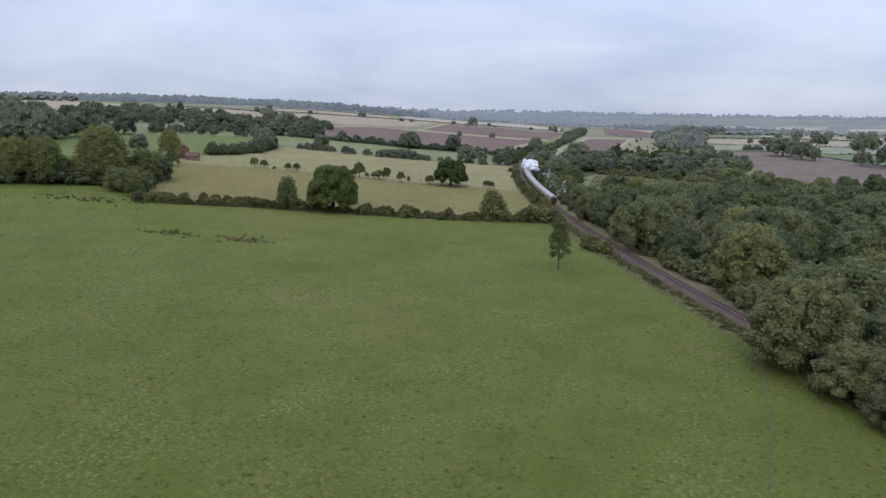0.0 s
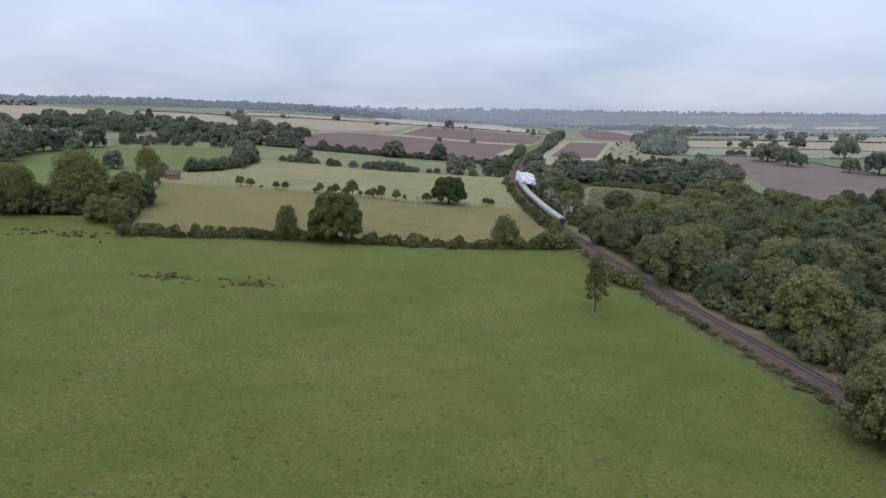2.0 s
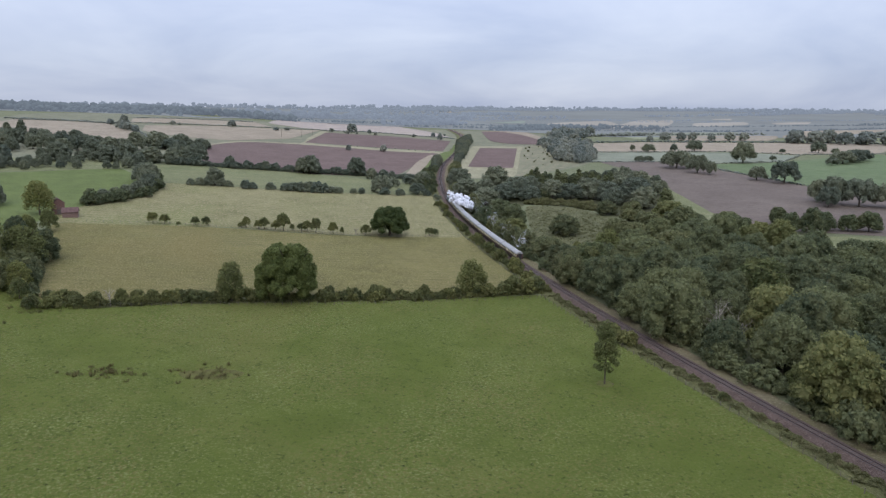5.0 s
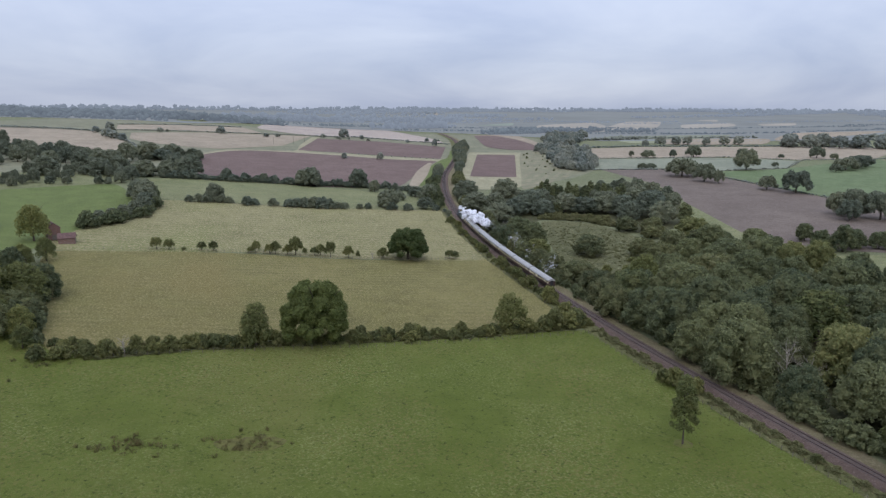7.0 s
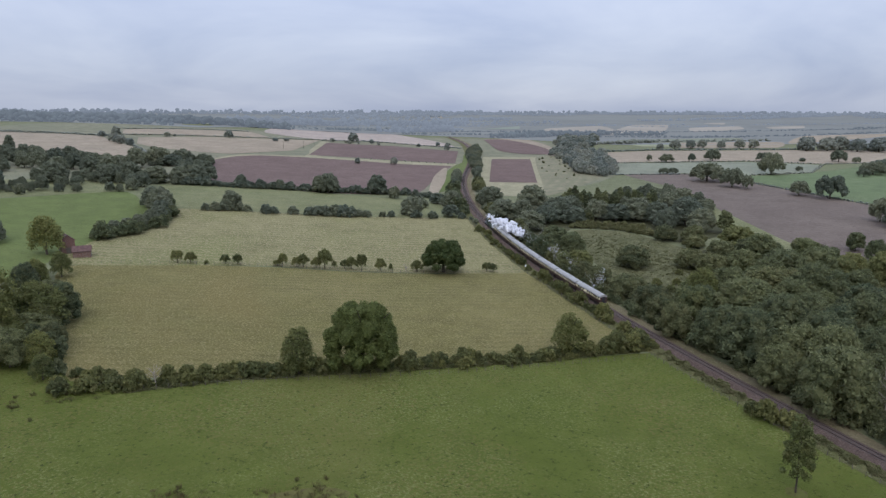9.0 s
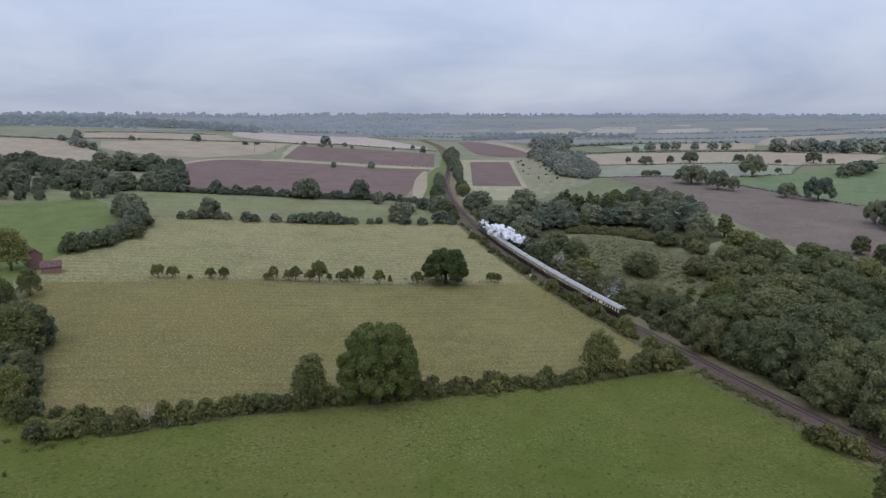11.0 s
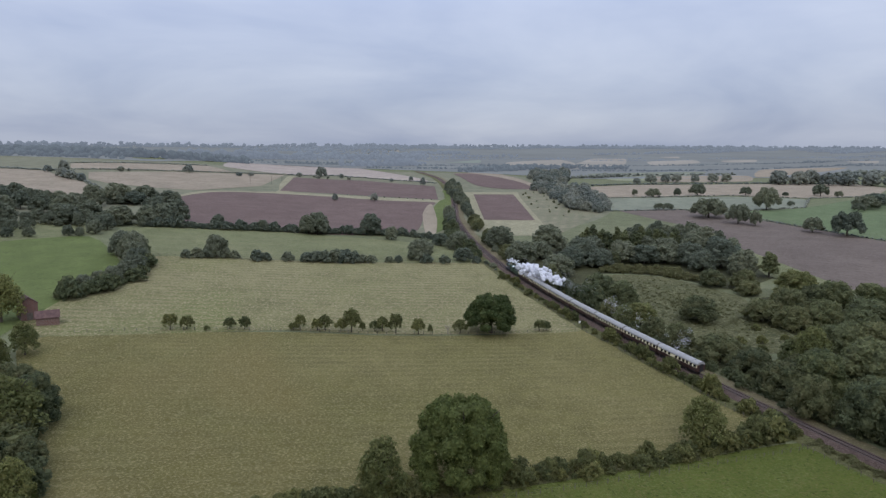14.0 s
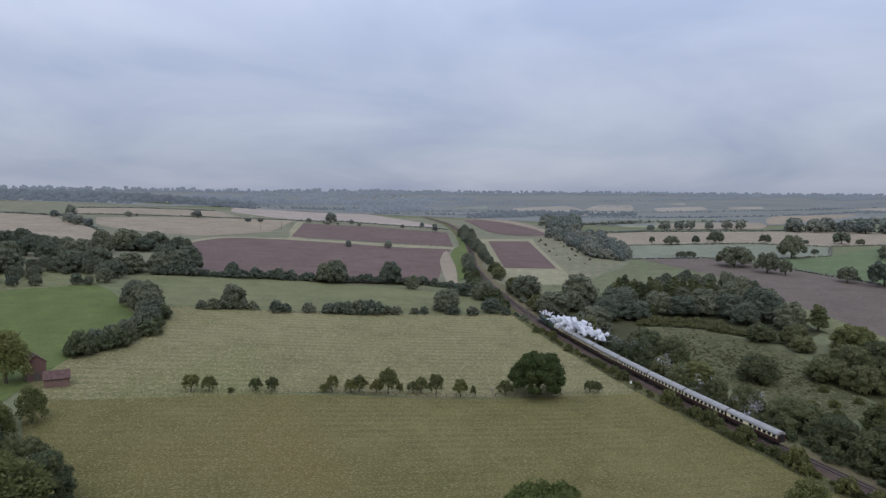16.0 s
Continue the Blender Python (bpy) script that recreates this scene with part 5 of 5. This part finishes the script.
part("smokebox", barrel(4.2, 5.9, 0.88, 0.88, 2.55, 24), M_BLACK, engine, "black smokebox", True)
part("smokebox_door", barrel(5.9, 6.02, 0.72, 0.6, 2.55, 24), M_BLACK, engine)
bm = bmesh.new()
tube(bm, (0, 5.1, 3.3), (0, 5.1, 3.95), 0.30, 0.34, 16)
tube(bm, (0, 5.1, 3.9), (0, 5.1, 4.02), 0.42, 0.40, 16)
part("chimney", bm, M_BLACK, engine)
bm = bmesh.new()
tube(bm, (0, 1.2, 3.3), (0, 1.2, 3.75), 0.38, 0.26, 14)
part("dome", bm, M_BRASS, engine, "brass safety valve cover")
part("cab", prism([(-1.3, 1.3), (1.3, 1.3), (1.3, 3.2), (0.8, 3.7), (0, 3.9), (-0.8, 3.7), (-1.3, 3.2)], -5.4, -3.6), M_GREEN, engine)
part("running_plate", block(-1.28, 1.28, -5.4, 6.4, 1.2, 1.3), M_BLACK, engine)
part("frame", block(-0.62, 0.62, -5.4, 6.5, 0.6, 1.2), M_BLACK, engine)
part("buffer_beam", block(-1.25, 1.25, 6.4, 6.55, 0.75, 1.25), M_BLACK, engine)
DWHEEL, PWHEEL = wheel_mesh("driving_wheel", 0.95), wheel_mesh("wheel", 0.46)
for side in (-0.76, 0.76):
    for y in (-2.6, -0.4, 1.8):
        under("driving_wheel", DWHEEL, engine, side, y, 0.95, 0 if side > 0 else 180)
    for y in (3.9, 5.6):
        under("wheel", PWHEEL, engine, side, y, 0.46, 0 if side > 0 else 180)
    part("cylinder", barrel(4.1, 5.3, 0.36, 0.36, 0.95, 14, side * 1.45), M_BLACK, engine)
    part("side_rod", block(side * 1.3 - 0.04, side * 1.3 + 0.04, -2.6, 1.8, 0.78, 0.9), M_RAIL, engine)
    part("buffer", barrel(6.55, 6.95, 0.12, 0.12, 1.06, 10, side * 1.15), M_BLACK, engine)
put_on_rails(engine, NOSE + 13.2, 12)

# ---- steam ----
M_STEAM, sn, sl, sb = nodes_of("white_steam", 1.0, 0.0)
sb.inputs["Base Color"].default_value = (0.68, 0.68, 0.71, 1)
sb.inputs["Subsurface Weight"].default_value = 0.0
s_trans = sn.new("ShaderNodeBsdfTranslucent")
s_trans.inputs["Color"].default_value = (0.80, 0.80, 0.83, 1)
s_mix = sn.new("ShaderNodeMixShader")
s_mix.inputs[0].default_value = 0.42
s_out = sn["Material Output"]
sl.new(sb.outputs[0], s_mix.inputs[1]), sl.new(s_trans.outputs[0], s_mix.inputs[2])
sl.new(s_mix.outputs[0], s_out.inputs[0])


def puffs(spec, seed):
    """Billows: rough balls (back along the line, aside, height, radius) with two scales of bulges."""
    rng = random.Random(seed)
    verts, faces = [], []
    for back, aside, up, r in spec:
        p, t = at_length(NOSE + 18.2 - back)
        c = Vector((p.x + t.y * aside, p.y - t.x * aside, rail_level(p) + up))
        b = len(verts)
        off = Vector((rng.uniform(0, 50), rng.uniform(0, 50), rng.uniform(0, 50)))
        ball = ICO4 if r > 1.7 else ICO3
        for q in ball[0]:
            d = Vector(q)
            k = 1 + 0.60 * noise.noise(d * 1.2 + off) + 0.24 * noise.noise(d * 2.6 + off) + 0.10 * noise.noise(d * 6.0 + off)
            verts.append(tuple(c + d * r * k))
        faces += [tuple(b + i for i in f) for f in ball[1]]
    return verts, faces


steam_rng = random.Random(4)
dense, thin = [], []
for k in range(190):
    u = k / 189
    grow = 0.45 + 1.5 * min(1, u * 2.1) - 1.5 * max(0, u - 0.6)
    if u > 0.62 and steam_rng.random() < (u - 0.62) * 1.7:
        continue
    dense.append((0.3 + 58 * u + steam_rng.uniform(-1.2, 1.2), 0.1 + 3.6 * u + steam_rng.gauss(0, 0.75) * grow, 4.3 + 1.7 * min(1, u * 1.6) + 0.6 * math.sin(u * 19) + steam_rng.gauss(0, 0.52) * grow, grow * steam_rng.uniform(0.30, 0.68)))
for k in range(46):
    u = 0.25 + 0.85 * steam_rng.random()
    thin.append((2 + 58 * u, 0.4 + 4.0 * u + steam_rng.gauss(0, 1.5), 5.2 + 1.8 * u + steam_rng.gauss(0, 1.3), steam_rng.uniform(0.35, 0.8), 44))
for mid, n, spread in ((72, 12, 5), (91, 16, 3.5), (109, 8, 4), (130, 16, 3.2)):
    for k in range(n):
        thin.append((mid + steam_rng.gauss(0, 0.7) * spread, 6.8 + steam_rng.gauss(0, 1.3), 5.6 + steam_rng.gauss(0, 1.7), steam_rng.uniform(0.3, 0.8), 52))


def flecks(clumps, seed):
    """Thin vapour: clumps (back along the line, aside, height, spread, count) of tiny drifting shreds."""
    rng = random.Random(seed)
    verts, faces = [], []
    for back, aside, up, spread, count in clumps:
        p, t = at_length(NOSE + 18.2 - back)
        c = Vector((p.x + t.y * aside, p.y - t.x * aside, rail_level(p) + up))
        for _ in range(count):
            q = c + Vector((rng.gauss(0, spread), rng.gauss(0, spread * 1.4), rng.gauss(0, spread)))
            r, b = rng.uniform(0.05, 0.15), len(verts)
            verts += [tuple(q + Vector((rng.uniform(-r, r), rng.uniform(-r, r), rng.uniform(-r, r)))) for _ in range(3)]
            faces.append((b, b + 1, b + 2))
    return verts, faces


plume = tagged(new("steam_plume"), "billowing white steam trailing back over the train", "steam", kind="stuff")
obj("billow", mesh_of("billow", *puffs(dense, 1), M_STEAM, smooth=True), plume)
obj("wisp", mesh_of("wisp", *flecks(thin, 2), M_STEAM), plume)

# ---- ruined barn ----
M_BRICK, bn, bl, bb = nodes_of("old_red_brick", 0.9, 0.15)
btc = bn.new("ShaderNodeTexCoord").outputs["Object"]
brk = bn.new("ShaderNodeTexBrick")
brk.inputs["Scale"].default_value, brk.inputs["Brick Width"].default_value, brk.inputs["Row Height"].default_value, brk.inputs["Mortar Size"].default_value = 1.0, 0.23, 0.075, 0.012
brk.inputs["Color1"].default_value, brk.inputs["Color2"].default_value, brk.inputs["Mortar"].default_value = (0.135, 0.070, 0.056, 1), (0.105, 0.058, 0.048, 1), (0.17, 0.145, 0.125, 1)
bl.new(btc, brk.inputs["Vector"])
bl.new(mix_rgb(bn, bl, noise_fac(bn, bl, btc, 0.6, 0.42, 0.7), brk.outputs[0], (0.13, 0.085, 0.07)), bb.inputs["Base Color"])
M_TILE = plain("mossy_red_roof_tiles", (0.105, 0.062, 0.055), 0.85, 0, 0.4, 1.2, 0.2, 0.5)


def gabled(name, w, l, eaves, ridge, label, windows):
    ob = tagged(new(name), label, "barn")
    part("wall", prism([(-w / 2, -0.6), (w / 2, -0.6), (w / 2, eaves), (0, ridge - 0.1), (-w / 2, eaves)], -l / 2, l / 2), M_BRICK, ob)
    for side in (-1, 1):
        part("roof", prism([(0, ridge), (side * (w / 2 + 0.35), eaves - 0.25), (side * (w / 2 + 0.35), eaves - 0.07), (0, ridge + 0.18)], -l / 2 - 0.3, l / 2 + 0.3), M_TILE, ob, "mossy red tiled roof")
    for side, y, z, ww, hh in windows:
        part("opening", block(min(side * w / 2, side * (w / 2 + 0.03)), max(side * w / 2, side * (w / 2 + 0.03)), y - ww / 2, y + ww / 2, z, z + hh, 0.005), M_BLACK, ob, "dark empty opening")
    for y, z, ww, hh in ((0, 0.1, 1.6, 2.1),):
        part("door", block(-ww / 2, ww / 2, -l / 2 - 0.04, -l / 2, z, z + hh, 0.005), M_POST, ob, "grey plank door")
    return ob


barn = gabled("brick_barn", 4.6, 5.2, 5.0, 6.9, "tall ruined red brick barn under trees", [(1, -1.2, 3.0, 0.8, 1.0), (1, 1.2, 3.0, 0.8, 1.0), (1, 0, 0.6, 1.1, 1.7)])
barn.matrix_basis = pose(-135, 370, land(-135, 370), 0, 0, 24)
wing = gabled("brick_outbuilding", 4.2, 6.0, 2.4, 4.0, "low brick outbuilding with red tiled roof", [(1, -1.5, 0.9, 0.8, 0.9), (1, 1.5, 0.9, 0.8, 0.9)])
wing.matrix_basis = pose(-128.5, 364, land(-128.5, 364), 0, 0, 100)

# ---- fences ----
post_bm = block(-0.06, 0.06, -0.06, 0.06, -0.4, 1.15, 0.01)
POST = bpy.data.meshes.new("post")
post_bm.to_mesh(POST)
post_bm.free()
POST.materials.append(M_POST)


def fence(points, label, gap=3.0, wires=(0.5, 1.0)):
    ob = tagged(new("wire_fence"), label, "fence")
    spots = []
    for (x0, y0), (x1, y1) in zip(points, points[1:]):
        n = max(1, int(math.hypot(x1 - x0, y1 - y0) / gap))
        spots += [(x0 + (x1 - x0) * k / n, y0 + (y1 - y0) * k / n) for k in range(n)]
    spots.append(points[-1])
    for x, y in spots:
        p = obj("post", POST, ob)
        p.matrix_basis = pose(x, y, land(x, y), trng.uniform(-5, 5), trng.uniform(-5, 5), trng.uniform(0, 90)) @ Matrix.Diagonal((1, 1, trng.uniform(0.85, 1.1), 1))
    for h in wires:
        bm = bmesh.new()
        for (xa, ya), (xb, yb) in zip(spots, spots[1:]):
            tube(bm, (xa, ya, land(xa, ya) + h), (xb, yb, land(xb, yb) + h), 0.008, 0.008, 3)
        part("wire", bm, M_WIRE, ob)
    return ob


fence([(-120, 354), (-97, 355.4), (-62, 353.3), (-32.5, 347.6), (3.7, 344.5), (34, 344.6), (41, 345)], "post and wire fence between two hay fields")
fence([(-94, 243.0), (-60, 245.3), (-20, 246.4), (10, 248.6), (43, 250.1)], "post and wire fence along the pasture hedge", 2.5)
fence([(57, 112), (58, 140), (53, 172), (48.7, 200), (44.6, 232), (42.4, 251)], "post and wire fence between pasture and railway", 2.6)
fence([(42, 256), (41, 300), (39.5, 344), (43.5, 410), (49, 461)], "post and wire fence between hay field and railway", 3.0)
fence([(-112, 474), (-69, 466.5), (-40, 462), (19, 460), (47, 460)], "post and wire fence at the far hedge", 3.5)
fence([(56.5, 113), (49, 94), (41, 77), (33, 55)], "old wire fence crossing the pasture corner", 2.5)

# ---- small things ----
def bare_tree(x, y, h, label):
    ob = tagged(new("dead_tree"), label, "dead tree")
    ob.matrix_basis = pose(x, y, land(x, y), 0, 0, trng.uniform(0, 360))
    obj("trunk", trunk_mesh("trunk", int(x * 7) % 97, h, 0.16, h * 0.32, M_DEADWOOD, 11, 7), ob)


bare_tree(74, 203, 12.5, "bare grey dead tree at the wood's edge")
bare_tree(77.5, 199.5, 12.5, "bare grey dead tree at the wood's edge")
bare_tree(79.4, 209, 12, "bare grey dead tree at the wood's edge")
bare_tree(-86.5, 245.2, 5.5, "bare pale dead stems in the hedge")
bare_tree(-9, 346.5, 3.6, "bare little thorn by the fence")


def tufts(name, centre, spread, count, material, label, seed):
    """Clumps of rushes: sheaves of thin upright blades."""
    rng = random.Random(seed)
    verts, faces = [], []
    for _ in range(count):
        cx, cy = rng.gauss(centre[0], spread[0]), rng.gauss(centre[1], spread[1])
        r, h = rng.uniform(0.3, 0.8), rng.uniform(0.35, 0.8)
        for k in range(26):
            a, d = rng.uniform(0, 2 * math.pi), r * math.sqrt(rng.random())
            x, y = cx + math.cos(a) * d, cy + math.sin(a) * d
            z, w, lean = land(x, y) + 0.02, rng.uniform(0.05, 0.12), rng.uniform(0.1, 0.5)
            b = len(verts)
            s, c = math.sin(a + 1.57) * w, math.cos(a + 1.57) * w
            verts += [(x - c, y - s, z), (x + c, y + s, z), (x + math.cos(a) * lean, y + math.sin(a) * lean, z + h * rng.uniform(0.7, 1.1))]
            faces.append((b, b + 1, b + 2))
    return tagged(obj(name, mesh_of(name, verts, faces, material)), label, "rushes", kind="stuff")


M_RUSH = foliage("dry_rushes", (0.055, 0.052, 0.024), (0.115, 0.10, 0.046), (0.085, 0.095, 0.035))
tufts("rush_clumps", (-77.5, 198.2), (3.8, 1.5), 34, M_RUSH, "dark clumps of rushes in the pasture", 1)
tufts("rush_clumps", (-55.5, 197), (3.6, 2.0), 32, M_RUSH, "dark clumps of rushes in the pasture", 2)
tufts("rush_clumps", (-122, 238), (12, 3), 60, M_RUSH, "dark clumps of rushes by the western copse", 3)
field("trampled_patch", [(-62, 198), (-53, 199.5), (-48, 197), (-51, 193.5), (-60, 194.5)], M_TRAMPLED, "bare trampled muddy patch in the pasture", 0.09, 4)
field("bare_earth_patch", [(31, 184), (32, 182.4), (34, 182.2), (35.2, 183.6), (34.6, 185.4), (32.4, 185.8)], M_TRAMPLED, "bare earth under a lone young tree", 0.09, 3)
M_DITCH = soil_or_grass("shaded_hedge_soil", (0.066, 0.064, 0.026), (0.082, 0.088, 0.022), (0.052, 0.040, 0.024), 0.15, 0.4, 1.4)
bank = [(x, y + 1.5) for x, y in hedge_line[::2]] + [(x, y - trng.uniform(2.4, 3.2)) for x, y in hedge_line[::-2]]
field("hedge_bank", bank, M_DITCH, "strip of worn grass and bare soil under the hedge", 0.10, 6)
M_TUSSOCK = foliage("meadow_tussock_grass", (0.082, 0.086, 0.040), (0.142, 0.142, 0.072), (0.140, 0.130, 0.066))
tufts("meadow_tussocks", (100, 366), (11, 24), 700, M_TUSSOCK, "rough tussocks in the meadow", 4)
for x, y in ((66.7, 196.0), (43.2, 352)):
    m = tagged(new("trackside_cabinet"), "small white painted trackside cabinet", "cabinet")
    m.matrix_basis = pose(x, y, land(x, y))
    part("box", block(-0.35, 0.35, -0.25, 0.25, 0.0, 0.9, 0.03), plain("white_paint", (0.75, 0.75, 0.72), 0.6), m)
    part("lid", block(-0.4, 0.4, -0.3, 0.3, 0.9, 0.98, 0.02), M_ROOF, m)


def pole(x, y):
    ob = tagged(new("telegraph_pole"), "wooden telegraph pole at a field edge", "pole")
    ob.matrix_basis = pose(x, y, land(x, y), 0, 0, 20)
    bm = bmesh.new()
    tube(bm, (0, 0, -0.5), (0, 0, 8.5), 0.16, 0.11, 8)
    part("pole", bm, M_POST, ob)
    part("crossarm", block(-0.9, 0.9, -0.06, 0.06, 7.7, 7.85), M_POST, ob)


for x, y in ((-44, 850), (-22, 868), (-8, 905)):
    pole(x, y)


def house(x, y, turn):
    ob = tagged(new("house"), "small house far off among trees, haze painted as pale glow", "house")
    ob.matrix_basis = pose(x, y, land(x, y), 0, 0, turn)
    # Walls, roof and chimney take the backdrop materials with painted haze glow.
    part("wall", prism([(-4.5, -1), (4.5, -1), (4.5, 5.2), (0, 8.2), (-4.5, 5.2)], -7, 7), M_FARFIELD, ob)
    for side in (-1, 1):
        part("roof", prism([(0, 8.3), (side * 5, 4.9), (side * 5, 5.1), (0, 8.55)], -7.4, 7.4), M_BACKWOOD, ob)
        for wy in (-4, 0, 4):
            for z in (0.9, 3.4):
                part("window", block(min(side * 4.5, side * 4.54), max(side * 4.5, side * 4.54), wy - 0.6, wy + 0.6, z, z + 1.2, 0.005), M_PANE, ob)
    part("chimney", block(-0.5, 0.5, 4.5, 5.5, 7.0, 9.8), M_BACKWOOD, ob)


for x, y, turn in ((330, 1990, 20), (425, 2160, 70), (455, 2180, 10)):
    house(x, y, turn)
